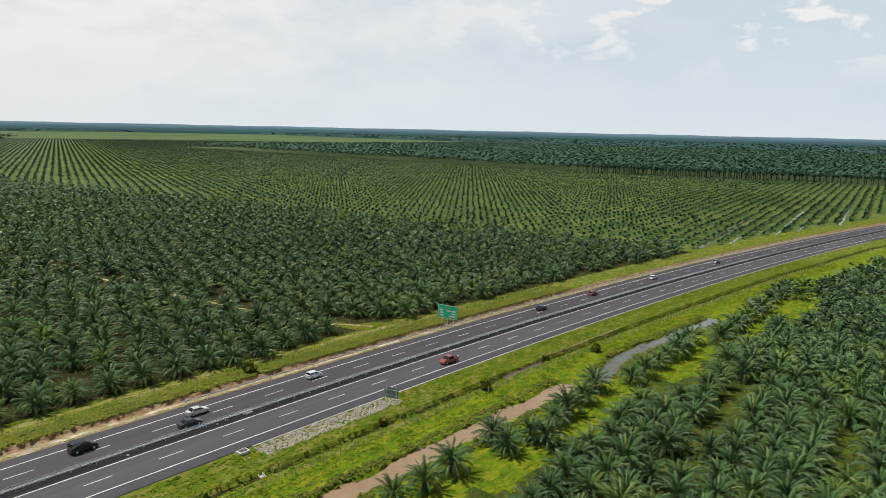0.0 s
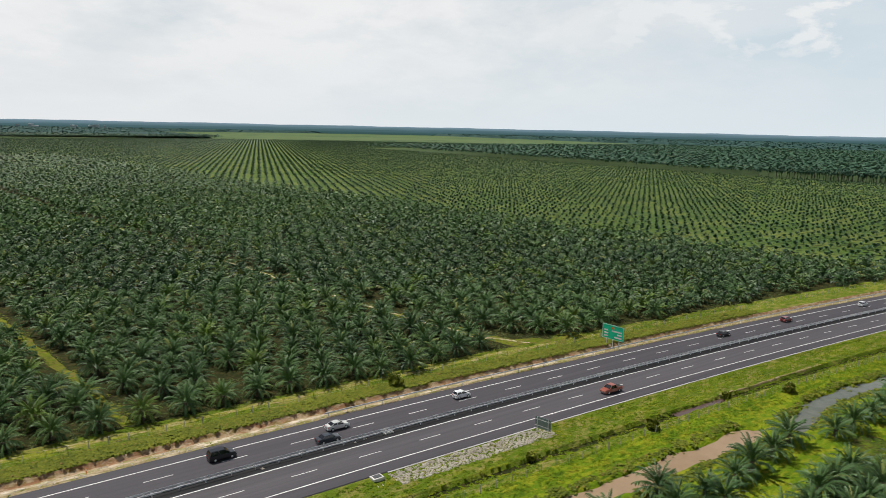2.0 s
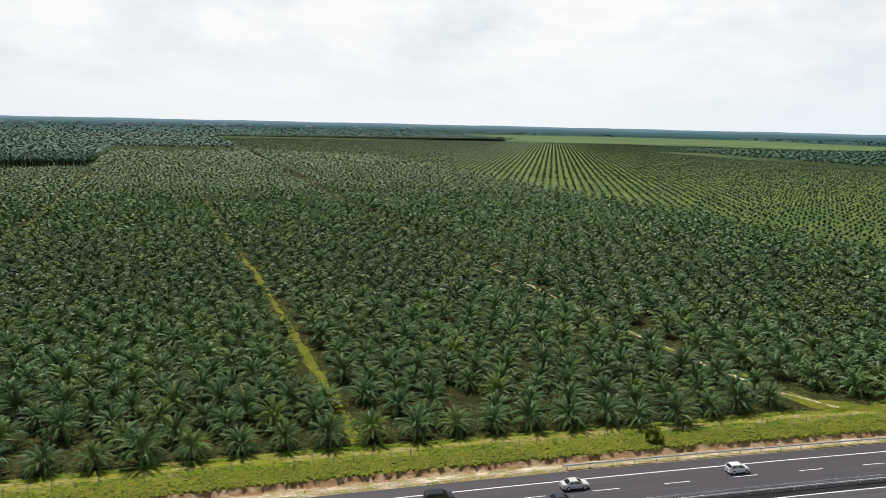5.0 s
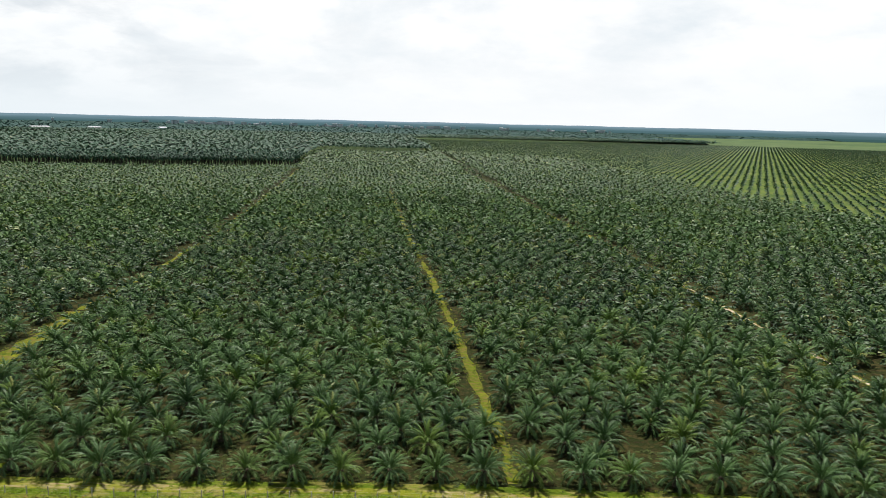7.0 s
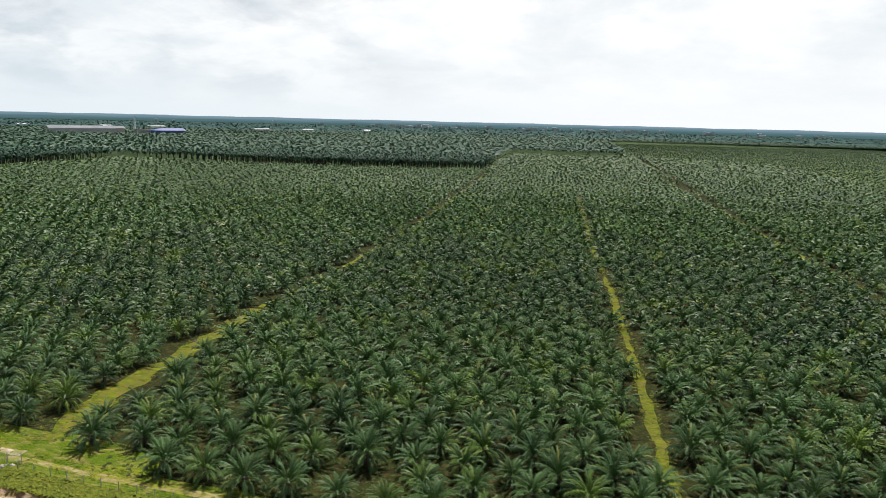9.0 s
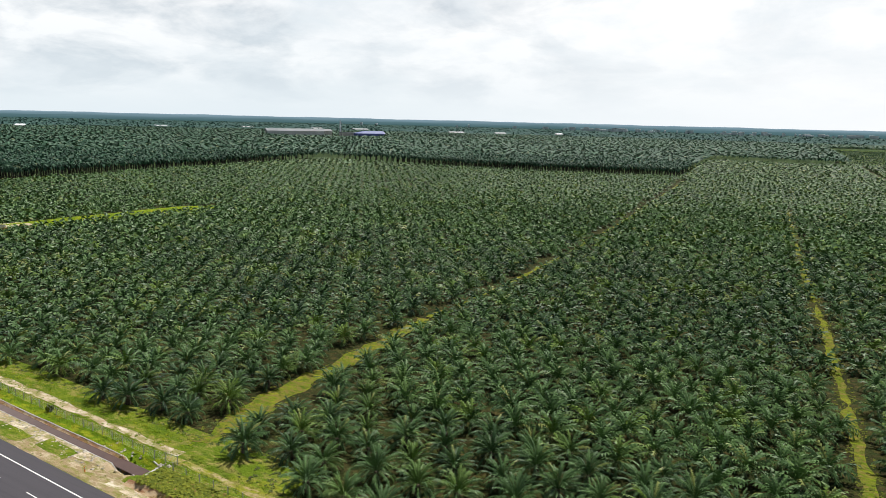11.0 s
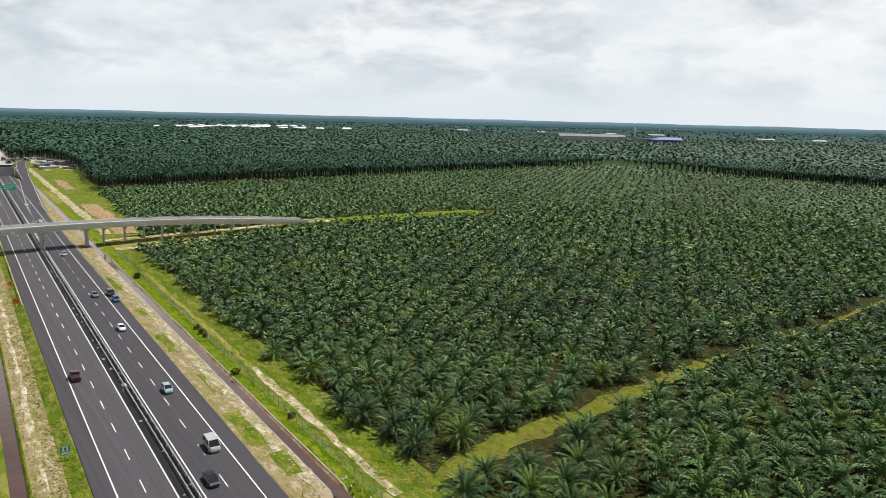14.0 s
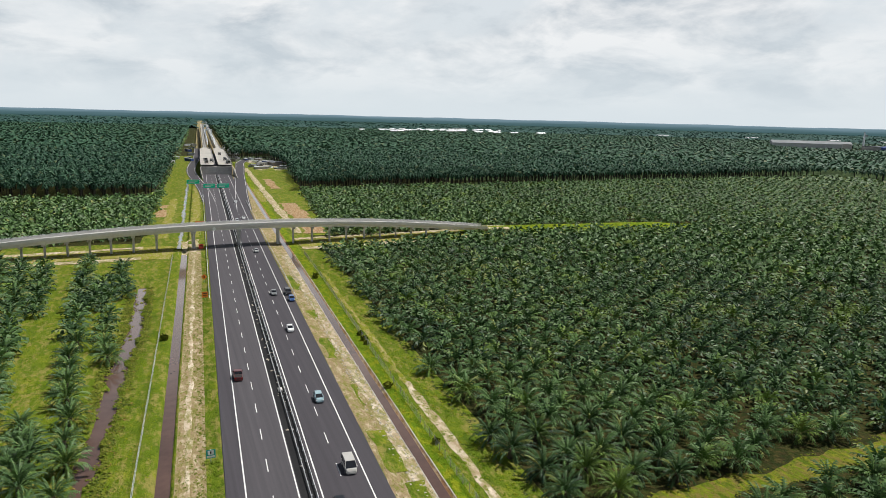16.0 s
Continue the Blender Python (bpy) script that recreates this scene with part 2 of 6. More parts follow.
M["trunk"] = material("palm_trunk", two_scale((0.045, 0.034, 0.022), (0.10, 0.075, 0.045), 0.8, 6.0), 0.95, bump=(stripes_noise(8), 0.8, 0.05))
M["old_trunk"] = material("old_palm_trunk", two_scale((0.022, 0.020, 0.016), (0.05, 0.042, 0.032), 0.6, 4.0), 0.95)
# The far canopy sheet has haze painted into its blue-green too.
M["hazed_far_wood"] = material("hazed_far_wood", two_scale((0.024, 0.062, 0.056), (0.040, 0.088, 0.076), 0.004, 0.03), 0.8, spec=0.1)


# ---------------------------------------------------------------- mesh helpers


def link(name, me, mat=None, parent=None, label=""):
    ob = new(name, me)
    if mat is not None and not me.materials:
        for m in (mat if isinstance(mat, (list, tuple)) else [mat]):
            me.materials.append(m)
    if parent is not None:
        ob.parent = parent
    if label:
        ob["label"] = label
    return ob


def mesh_arrays(name, v, f, mats=None):
    """A mesh from arrays: v (n, 3), f (m, 3 or 4), mats (m)."""
    me = bpy.data.meshes.new(name)
    v, f = np.asarray(v, np.float32), np.asarray(f, np.int32)
    k = f.shape[1]
    me.vertices.add(len(v))
    me.vertices.foreach_set("co", v.ravel())
    me.loops.add(f.size)
    me.loops.foreach_set("vertex_index", f.ravel())
    me.polygons.add(len(f))
    me.polygons.foreach_set("loop_start", np.arange(0, f.size, k, dtype=np.int32))
    if mats is not None:
        me.polygons.foreach_set("material_index", np.asarray(mats, np.int32))
    me.update(calc_edges=True)
    me.shade_flat()
    return me


def part(name, bm, mat, parent=None, label=""):
    """Links a bmesh as one mesh object under a thing or a part."""
    me = bpy.data.meshes.new(name)
    bm.to_mesh(me)
    bm.free()
    return link(name, me, mat, parent, label)


def box(bm, x0, x1, y0, y1, z0, z1, bevel=0.0):
    r = bmesh.ops.create_cube(bm, size=1.0, matrix=Matrix.LocRotScale(((x0 + x1) / 2, (y0 + y1) / 2, (z0 + z1) / 2), None, (x1 - x0, y1 - y0, z1 - z0)))
    if bevel:
        es = {e for v in r["verts"] for e in v.link_edges}
        bmesh.ops.bevel(bm, geom=list(es), offset=bevel, segments=1, affect="EDGES")
    return bm


def rod(bm, a, b, r0, r1=None, seg=8):
    a, b = Vector(a), Vector(b)
    m = Matrix.Translation((a + b) / 2) @ (b - a).to_track_quat("Z", "Y").to_matrix().to_4x4()
    bmesh.ops.create_cone(bm, cap_ends=True, segments=seg, radius1=r0, radius2=r0 if r1 is None else r1, depth=(b - a).length, matrix=m)
    return bm


def cube(x0, x1, y0, y1, z0, z1, bevel=0.0):
    return box(bmesh.new(), x0, x1, y0, y1, z0, z1, bevel)


def thing(name, m=None, label="", category="", group="", kind=""):
    ob = new(name)
    ob.empty_display_size = 0.3
    if m is not None:
        ob.matrix_basis = m
    return tagged(ob, label, category, group, kind)


# ---------------------------------------------------------------- plan


def centre(x):
    """y of the motorway's centre line."""
    x = np.asarray(x, float)
    west = 66.95 - 0.04 * (x + 100)
    east = 66.5 - np.clip(x - 10, 0, 700) ** 2 / 4780.0 - np.maximum(x - 710, 0) * 0.293
    q = np.clip((x + 95) / 105.0, 0, 1)
    q = q * q * (3 - 2 * q)
    return west * (1 - q) + east * q


def smooth(a, b, v):
    q = np.clip((v - a) / (b - a), 0, 1)
    return q * q * (3 - 2 * q)


def wobble(x, y, scale, seed=0.0):
    """Cheap smooth unevenness, about -1 to 1."""
    x, y = np.asarray(x, float) / scale, np.asarray(y, float) / scale
    return (np.sin(1.7 * x + 0.9 * y + seed) + np.sin(-1.1 * x + 1.9 * y + 1.3 * seed + 1) + np.sin(2.9 * x - 2.3 * y + 2.1 * seed + 2) * 0.6) / 2.6


def line_distance(x, y, pts):
    best = np.full(np.shape(x), 1e9)
    for (ax, ay), (bx, by) in zip(pts, pts[1:]):
        dx, dy = bx - ax, by - ay
        s = np.clip(((x - ax) * dx + (y - ay) * dy) / (dx * dx + dy * dy), 0, 1)
        best = np.minimum(best, np.hypot(x - ax - s * dx, y - ay - s * dy))
    return best


STREAM_WEST = [(-100, 32.0), (-120, 33.8), (-153, 36.0), (-180, 36.8), (-205, 39.0), (-256, 39.6)]
STREAM_EAST = [(20, 30.5), (48, 30.5), (75, 30.0), (100, 29.5), (116, 29.0)]
POND_EAST = [(126, 26.0), (146, 29.5), (170, 27.0), (196, 25.0)]
POOL_EAST = [(222, 19.5), (233, 24.0)]
LANE_A = [(21, 95), (18.5, 119), (13.5, 160), (4.6, 230), (-8, 317), (-40, 560)]
LANE_B = [(118, 92), (110, 104), (102, 151), (91.6, 242), (67, 440), (20, 800)]
LANE_B_FAR = [(67, 440), (61, 520), (14, 970), (-12, 1216)]
LANE_WEST = [(-85, 98), (-90, 125), (-92, 155), (-96, 190)]
LANE_WEST_FAR = [(-96, 190), (-97, 250), (-102, 317), (-118, 469), (-157, 772)]
SPUR = [(-342, 196), (-339, 250), (-335, 312)]


def ground_height(x, y):
    d = y - centre(x)
    h = np.full(np.shape(x), -0.45)
    h = np.where(np.abs(d) < 12.6, -0.12, -0.12 - 0.33 * smooth(12.6, 15.0, np.abs(d)))
    east = smooth(-88, -80, x)
    # north: a cut bank in the east, a lined ditch in the west
    h += east * (0.62 * smooth(16.0, 17.2, d) - 0.18 * smooth(13.5, 15.8, d) * (1 - smooth(16.0, 17.0, d)))
    h -= (1 - east) * 1.1 * smooth(18.8, 19.3, d) * (1 - smooth(20.8, 21.3, d))
    # south: ditch at the foot of the slope
    wide = smooth(-70, -110, x)
    h -= (0.75 + 0.45 * wide) * smooth(-22.9, -22.3, d) * (1 - smooth(-20.7, -20.1, d))
    for pts, w, deep in ((STREAM_WEST, 1.7, 1.3), (STREAM_EAST, 2.3, 1.3), (POND_EAST, 2.3, 1.1), (POOL_EAST, 2.2, 1.1)):
        near = line_distance(x, y, pts) + wobble(x, y, 4.0, 1.0) * 1.1
        h -= deep * (1 - smooth(w * 0.6, w * 1.15, near))
    h -= 1.0 * (1 - smooth(2.4, 3.4, np.hypot((x + 87.5) * 0.8, y - 87.0) + wobble(x, y, 2.0, 3) * 0.4)) * (h > -0.9)
    h += 2.2 * (1 - smooth(2.5, 6.0, line_distance(x, y, SPUR)))
    rough = smooth(15, 24, np.abs(d))
    h += wobble(x, y, 5.0) * 0.10 * rough + wobble(x, y, 23.0, 4) * 0.15 * rough
    return h


# blocks of the plantation, in the direction of its rows
ROW = np.array((0.9921, 0.1253))
ACROSS = np.array((-0.1253, 0.9921))


def block_of(x, y):
    """0 none, 1 mature, 2 young, 3 tall, 4 south side."""
    d = y - centre(x)
    out = np.zeros(np.shape(x), int)
    edge_east = 303 - 0.125 * (y - 150)
    north = d > np.where(x < -60, 33.0, np.where((x > 8) & (x < 125), 26.0, 28.5))
    out[north & (x < edge_east)] = 1
    out[north & (x >= edge_east + 7) & (d > 30)] = 2
    # the young field bends round the far end of the mature block
    out[north & (y > 1285 - 0.78 * (x + 20)) & (x > -25 - 0.1 * (y - 1235)) & (y > 950)] = 2
    # tall blocks
    tall = (x < -545 - 0.11 * (y - 150)) | ((y > 745 + 0.33 * np.maximum(x + 336, 0)) & (x < -165 - 0.125 * (y - 772))) | ((y > 1235) & (x < -30 - 0.1 * (y - 1235)))
    tall |= (y > 2075 + 0.13 * (x - 330)) & (x < 790)
    tall |= (x > 842 + 0.28 * np.maximum(430 - y, 0)) & (y < 1392 - 0.02 * (x - 842)) & (x < 2300)
    tall |= (y > 3450) | (x > 2300)
    # a long pale clearing behind the mill
    tall &= ~((np.abs(y - 1800 - 0.1 * (x + 920)) < 75) & (x > -1170) & (x < -740))
    out[north & tall] = 3
    # round the interchange and the flyover
    out[north & (x < -345) & (x > -760) & (d < 44 + 0.06 * (-345 - x))] = 0
    out[north & (x < -745) & (d < 66) & (x > -900)] = 0
    out[(x < -900) & (np.abs(d) > 21) & (np.abs(d) < 70)] = 3
    off = x + 326 + 0.127 * (y - 96)
    out[(off > -9) & (off < 19 - 0.2 * np.maximum(y - 145, 0)) & (y < 205) & north] = 0
    out[(line_distance(x, y, SPUR) < 10.5) & north] = 0
    out[(np.hypot((x + 1100) * 0.85 - (y - 1390) * 0.53, ((x + 1100) * 0.53 + (y - 1390) * 0.85) * 0.33) < 56)] = 0
    south = d < -40
    out[south] = 4
    out[south & (x < -508) & (d < -42)] = 3
    out[(d < -27) & (x < -303) & (x > -340) & (y > -14)] = 0
    out[(x < -335) & (d < 0) & (d > -40)] = 0
    out[(x < -345) & (x > -505) & (d < -40) & (d > -330)] = 4
    return out


def strip_mesh(name, x, d0, d1, z, mat):
    """A thin strip along the motorway between two offsets from its centre line."""
    x = np.asarray(x, float)
    c = centre(x)
    z = np.broadcast_to(z, x.shape)
    v = np.concatenate([np.stack([x, c + d0, z], 1), np.stack([x, c + d1, z], 1)])
    n = len(x)
    i = np.arange(n - 1)
    f = np.stack([i, i + 1, i + 1 + n, i + n], 1)
    me = mesh_arrays(name, v, f)
    return link(name, me, mat)


def spread(lo, hi, step, far, n):
    """Even steps from lo to hi, growing steps out to far on both sides."""
    core = np.arange(lo, hi + step / 2, step)
    g = np.geomspace(step, far - hi, n)
    h = np.geomspace(step, far + lo, n)
    return np.concatenate([(lo - h)[::-1], core, hi + g])


def build_ground():
    xs = spread(-345, 420, 2.5, 4950, 46)
    ds = np.unique(np.concatenate([spread(-75, 60, 2.5, 4700, 46),
                                   [12.4, 12.6, 13.5, 14.2, 15.8, 16.2, 16.6, 17.0, 18.7, 19.0, 19.3, 20.2, 21.2, 21.5, 21.8, 24],
                                   [-12.4, -12.6, -14, -19.4, -19.8, -20.2, -20.6, -21.2, -22.2, -22.7, -23.2, -26],
                                   np.arange(-58, -24, 1.0)]))
    ds = ds[np.concatenate([[True], np.diff(ds) > 0.12])]
    X, Dd = np.meshgrid(xs, ds, indexing="ij")
    Y = centre(X) + Dd
    Z = ground_height(X, Y)
    n, m = X.shape
    v = np.stack([X, Y, Z], -1).reshape(-1, 3)
    i, j = np.meshgrid(np.arange(n - 1), np.arange(m - 1), indexing="ij")
    a = (i * m + j).ravel()
    f = np.stack([a, a + m, a + m + 1, a + 1], 1)
    q = v[f].mean(1)
    x, y, d = q[:, 0], q[:, 1], q[:, 1] - centre(q[:, 0])
    names = ["grass", "floor", "field", "gravel", "red_soil", "lush", "lane", "far_field", "understorey"]
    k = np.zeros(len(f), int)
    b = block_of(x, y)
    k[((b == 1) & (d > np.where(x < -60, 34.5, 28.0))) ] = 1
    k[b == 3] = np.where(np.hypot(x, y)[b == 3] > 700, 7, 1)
    k[b == 2] = 2
    k[b == 4] = 5
    k[(d < -25)] = 5
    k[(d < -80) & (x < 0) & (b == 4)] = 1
    # south-east palms stand on the ground colour darkened for cloud shade
    k[(d < -52 + 4 * wobble(x, y, 6.0) + 3 * wobble(x, y, 17.0)) & (x > 0) & (b == 4)] = 8
    k[(np.abs(d) > 800) & (b == 0)] = 1
    k[(d < -25) & (x < -95) & (k == 5)] = 0
    k[(b == 4) & (x < -340)] = 1
    k[(x < -920) & (np.abs(d) > 14)] = 1
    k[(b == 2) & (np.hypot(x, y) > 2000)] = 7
    k[(d < -20.9) & (d > -22.0) & (x > -60)] = 1
    k[(x < -340) & (x > -920) & (d < -42)] = 1
    k[(x < -900) & (np.abs(d) < 19)] = 3
    k[(d > 12) & (d < 16.3) & (x > -84)] = 3
    k[(d > 16.0) & (d < 17.1) & (x > -80)] = 4
    k[(d > 12) & (d < 18.8) & (x <= -84)] = 3
    k[(d < -16.0) & (d > -19.8) & (x < -95) & (x > -330)] = 3
    k[(d > 18.8) & (d < 21.5) & (x <= -84) & (x > -700)] = 4
    k[(d >= 21.5) & (d < 25.5) & (x <= -84) & (x > -700)] = 5
    k[line_distance(x, y, SPUR) < 7] = 5
    ob = link("ground", mesh_arrays("ground", v, f, k), [M[s] for s in names])
    ob.data.shade_smooth()
    return tagged(ob, "flat grassy plantation land with drains and verges", "ground", kind="structure")


build_ground()

# distant woods that close the plain: a ring with haze in its glowing colour
def build_backdrop():
    a = np.linspace(0, 2 * math.pi, 721)
    top = 43.2 + 0.9 * np.sin(a * 37) + 0.6 * np.sin(a * 91 + 1) + 0.5 * np.sin(a * 233 + 2)
    r = 3900
    v = np.concatenate([np.stack([r * np.cos(a), r * np.sin(a), np.full_like(a, -3)], 1), np.stack([r * np.cos(a), r * np.sin(a), top], 1)])
    i = np.arange(720)
    f = np.stack([i, i + 1, i + 722, i + 721], 1)
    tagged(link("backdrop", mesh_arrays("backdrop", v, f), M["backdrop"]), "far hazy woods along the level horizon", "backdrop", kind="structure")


def backdrop_material():
    m = bpy.data.materials.new("far_distance")
    m.use_nodes = True
    n = Nodes(m.node_tree)
    pos = n.add("ShaderNodeNewGeometry").outputs["Position"]
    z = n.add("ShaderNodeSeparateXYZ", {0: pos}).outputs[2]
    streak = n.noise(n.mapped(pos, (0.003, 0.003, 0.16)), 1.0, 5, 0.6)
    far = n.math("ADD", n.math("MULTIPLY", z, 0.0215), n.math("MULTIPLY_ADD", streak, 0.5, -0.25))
    # Haze gradient and glow are in the colour: paler and bluer upward.
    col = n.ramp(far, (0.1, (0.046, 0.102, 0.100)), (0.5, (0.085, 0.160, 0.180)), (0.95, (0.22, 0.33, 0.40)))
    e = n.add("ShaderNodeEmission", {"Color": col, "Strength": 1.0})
    o = n.add("ShaderNodeOutputMaterial")
    m.node_tree.links.new(e.outputs[0], o.inputs[0])
    return m


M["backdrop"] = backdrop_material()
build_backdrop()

# ---------------------------------------------------------------- motorway
ROAD_X = spread(-790, 700, 4.0, 3000, 30)
ROAD_X = ROAD_X[(ROAD_X > -1010) & (ROAD_X < 2400)]


def build_road():
    x = ROAD_X
    c = centre(x)
    prof = [(-12.7, -0.45), (-12.2, 0.0), (-9.5, 0.015), (-1.7, 0.06), (1.7, 0.06), (9.5, 0.015), (12.2, 0.0), (12.7, -0.45)]
    v = np.concatenate([np.stack([x, c + d, np.full_like(x, z)], 1) for d, z in prof])
    n = len(x)
    i = np.arange(n - 1)
    f = np.concatenate([np.stack([i + k * n, i + 1 + k * n, i + 1 + (k + 1) * n, i + (k + 1) * n], 1) for k in range(len(prof) - 1)])
    mats = np.repeat([0, 0, 1, 0, 0, 0, 0], n - 1)
    ob = link("road", mesh_arrays("road", v, f, mats), [M["asphalt"], M["asphalt_worn"]])
    tagged(ob, "dark asphalt dual carriageway with two lanes each way", "road", kind="structure")
    for d in (-9.35, -1.72, 1.72, 9.35):
        z = 0.066 - abs(d) * 0.0055 + 0.006
        s = strip_mesh("edge_line", x, d - 0.11, d + 0.11, z, M["paint"])
        tagged(s, "solid white edge line painted on asphalt", "road marking", "edge lines", "structure")
    me = None
    for d, shift in ((-5.5, 0.0), (5.5, 5.0)):
        for k in range(-62, 50):
            x0 = k * 12.2 + shift
            y0, y1 = centre(x0), centre(x0 + 4.5)
            if me is None:
                me = mesh_arrays("lane_dash", [(0, -0.08, 0), (4.5, -0.08, 0), (4.5, 0.08, 0), (0, 0.08, 0)], [(0, 1, 2, 3)])
            ob = link("lane_dash", me, M["paint"], bpy.data.objects["road"])
            ob.matrix_basis = Matrix.LocRotScale((x0, float(y0) + d, 0.046), Euler((0, 0, math.atan2(y1 - y0, 4.5))), None)


build_road()

# ---------------------------------------------------------------- oil palms


def frond(rng, length, lift, droop, pairs, leaf):
    """One feathery frond along +x from the origin: an arching stem with pointed leaflets hanging from both sides."""
    n = pairs + 1
    s = np.linspace(0, 1, n)
    ang = lift - droop * s ** 1.4
    step = length / pairs
    px = np.concatenate([[0], np.cumsum(np.cos(ang[:-1]) * step)])
    pz = np.concatenate([[0], np.cumsum(np.sin(ang[:-1]) * step)])
    twist = rng.uniform(-0.45, 0.45)
    side_bend = rng.uniform(-0.5, 0.5) * s ** 2
    stem = np.stack([px, side_bend, pz], 1)
    mid = (s[:-1] + s[1:]) / 2
    ln = leaf * np.interp(mid, [0, 0.14, 0.3, 0.7, 1.0], [0.12, 0.35, 1.0, 0.95, 0.45])
    a = (ang[:-1] + ang[1:]) / 2
    ca, sa = np.cos(a), np.sin(a)
    base = (stem[:-1] + stem[1:]) / 2
    tips = []
    for side in (-1, 1):
        q = ln * rng.uniform(0.75, 1.2, pairs)
        sweep = 0.5 + 0.55 * mid + rng.uniform(-0.15, 0.15, pairs)
        dip = -0.30 - twist * side + rng.uniform(-0.28, 0.28, pairs)
        tips.append(base + np.stack([q * (sweep * ca - dip * sa), side * q * 0.82, q * (sweep * sa + dip * ca) - 0.22 * q], 1))
    k = np.arange(pairs)
    f = np.concatenate([np.stack([k, k + 1, n + k], 1), np.stack([k + 1, k, n + pairs + k], 1)])
    return np.concatenate([stem] + tips), f


def flatter(plant, k):
    v, f = plant
    return v * (1, 1, k), f


def spin(v, a):
    c, s = math.cos(a), math.sin(a)
    return np.stack([v[:, 0] * c - v[:, 1] * s, v[:, 0] * s + v[:, 1] * c, v[:, 2]], 1)


def crown(rng, fronds, pairs, leaf=0.60, size=1.0, top=1.75, low=0.05):
    """A crown of fronds in a spiral, upright in the middle like a shuttlecock, spreading and hanging outside."""
    V, F, n = [], [], 0
    for k in range(fronds):
        v, f = frond(rng, *frond_habit(rng, (k + 0.5) / fronds, low), pairs, leaf * rng.uniform(0.85, 1.15))
        v = spin(v + (0.2, 0, 0), k * 2.39996 + rng.uniform(-0.2, 0.2))
        V.append((v + (0, 0, top - 0.5 * (k + 0.5) / fronds)) * size)
        F.append(f + n)
        n += len(v)
    return np.concatenate(V), np.concatenate(F)


def frond_habit(rng, q, low=0.05):
    """Length, rise and bend of a frond; q: 0 for the newest, 1 for the oldest."""
    length = 3.6 + 0.8 * math.sin(math.pi * min(1.0, q * 1.15)) + rng.uniform(-0.5, 0.4)
    return length, 1.47 - (1.47 - low) * q ** 1.05 + rng.uniform(-0.13, 0.13), 1.0 + 0.65 * q + rng.uniform(-0.25, 0.35)


def tuft(rng, blades, size, top, wide=0.55, bend=True, high=1.35, span=1.15):
    """A far-off crown: broad arching blades, two triangles each."""
    V, F = [], []
    for k in range(blades):
        a = k * 2.39996 + rng.uniform(-0.3, 0.3)
        q = (k + 0.5) / blades
        lift = high - span * q + rng.uniform(-0.2, 0.2)
        L = size * rng.uniform(0.85, 1.15)
        c, s = math.cos(a), math.sin(a)
        r1, z1 = L * 0.55 * math.cos(lift), L * 0.55 * math.sin(lift)
        r2, z2 = r1 + L * 0.5 * math.cos(lift - 0.9), z1 + L * 0.5 * math.sin(lift - 0.9)
        n = len(V)
        w = wide * size * 0.24
        V += [(0, 0, top), (r1 * c - w * s, r1 * s + w * c, top + z1), (r1 * c + w * s, r1 * s - w * c, top + z1), (r2 * c, r2 * s, top + z2)]
        F += [(n, n + 1, n + 2), (n + 1, n + 3, n + 2)] if bend else [(n, n + 1, n + 3)]
    return np.array(V), np.array(F)


def lattice(x0, x1, y0, y1, rng, jitter=0.75, gap=7.7):
    """Planting points on the plantation's triangular grid."""
    cs = [np.array(p) for p in ((x0, y0), (x1, y0), (x1, y1), (x0, y1))]
    us, ws = [c @ ACROSS for c in cs], [c @ ROW for c in cs]
    sep = gap * math.sqrt(3) / 2
    u = np.arange(math.floor(min(us) / sep), math.ceil(max(us) / sep) + 1)
    w = np.arange(math.floor(min(ws) / gap), math.ceil(max(ws) / gap) + 1)
    U, Wd = np.meshgrid(u, w, indexing="ij")
    a = U.ravel() * sep + 2.2
    b = Wd.ravel() * gap + (U.ravel() % 2) * gap / 2
    p = a[:, None] * ACROSS + b[:, None] * ROW
    p += rng.uniform(-jitter, jitter, p.shape)
    keep = (p[:, 0] > x0) & (p[:, 0] < x1) & (p[:, 1] > y0) & (p[:, 1] < y1)
    return p[keep]


def seen_side(p):
    """The part of the plain that lies ahead of the flight (west over north to east)."""
    a = np.degrees(np.arctan2(p[:, 1] - 10, p[:, 0] - 5))
    return (a > -8) | (a < -165)


def scatter(name, points, templates, rng, mat, sizes, z=None, label="", category="palm"):
    """Joins many plants into one mesh."""
    V, F, n = [], [], 0
    pick = rng.integers(0, len(templates), len(points))
    turn = rng.uniform(0, 2 * math.pi, len(points))
    for t, (tv, tf) in enumerate(templates):
        sel = np.nonzero(pick == t)[0]
        if not len(sel):
            continue
        c, s, k = np.cos(turn[sel]), np.sin(turn[sel]), sizes[sel]
        x = (tv[None, :, 0] * c[:, None] - tv[None, :, 1] * s[:, None]) * k[:, None] + points[sel, 0, None]
        y = (tv[None, :, 0] * s[:, None] + tv[None, :, 1] * c[:, None]) * k[:, None] + points[sel, 1, None]
        zz = tv[None, :, 2] * k[:, None] + (z[sel, None] if z is not None else -0.4)
        V.append(np.stack([x, y, zz], -1).reshape(-1, 3))
        F.append((tf[None] + (np.arange(len(sel)) * len(tv))[:, None, None] + n).reshape(-1, 3))
        n += len(sel) * len(tv)
    if not V:
        return None
    V, F = np.concatenate(V), np.concatenate(F)
    ob = link(name, mesh_arrays(name, V, F), mat)
    print(name, len(points), "plants", len(F), "triangles")
    return tagged(ob, label, category, kind="stuff")


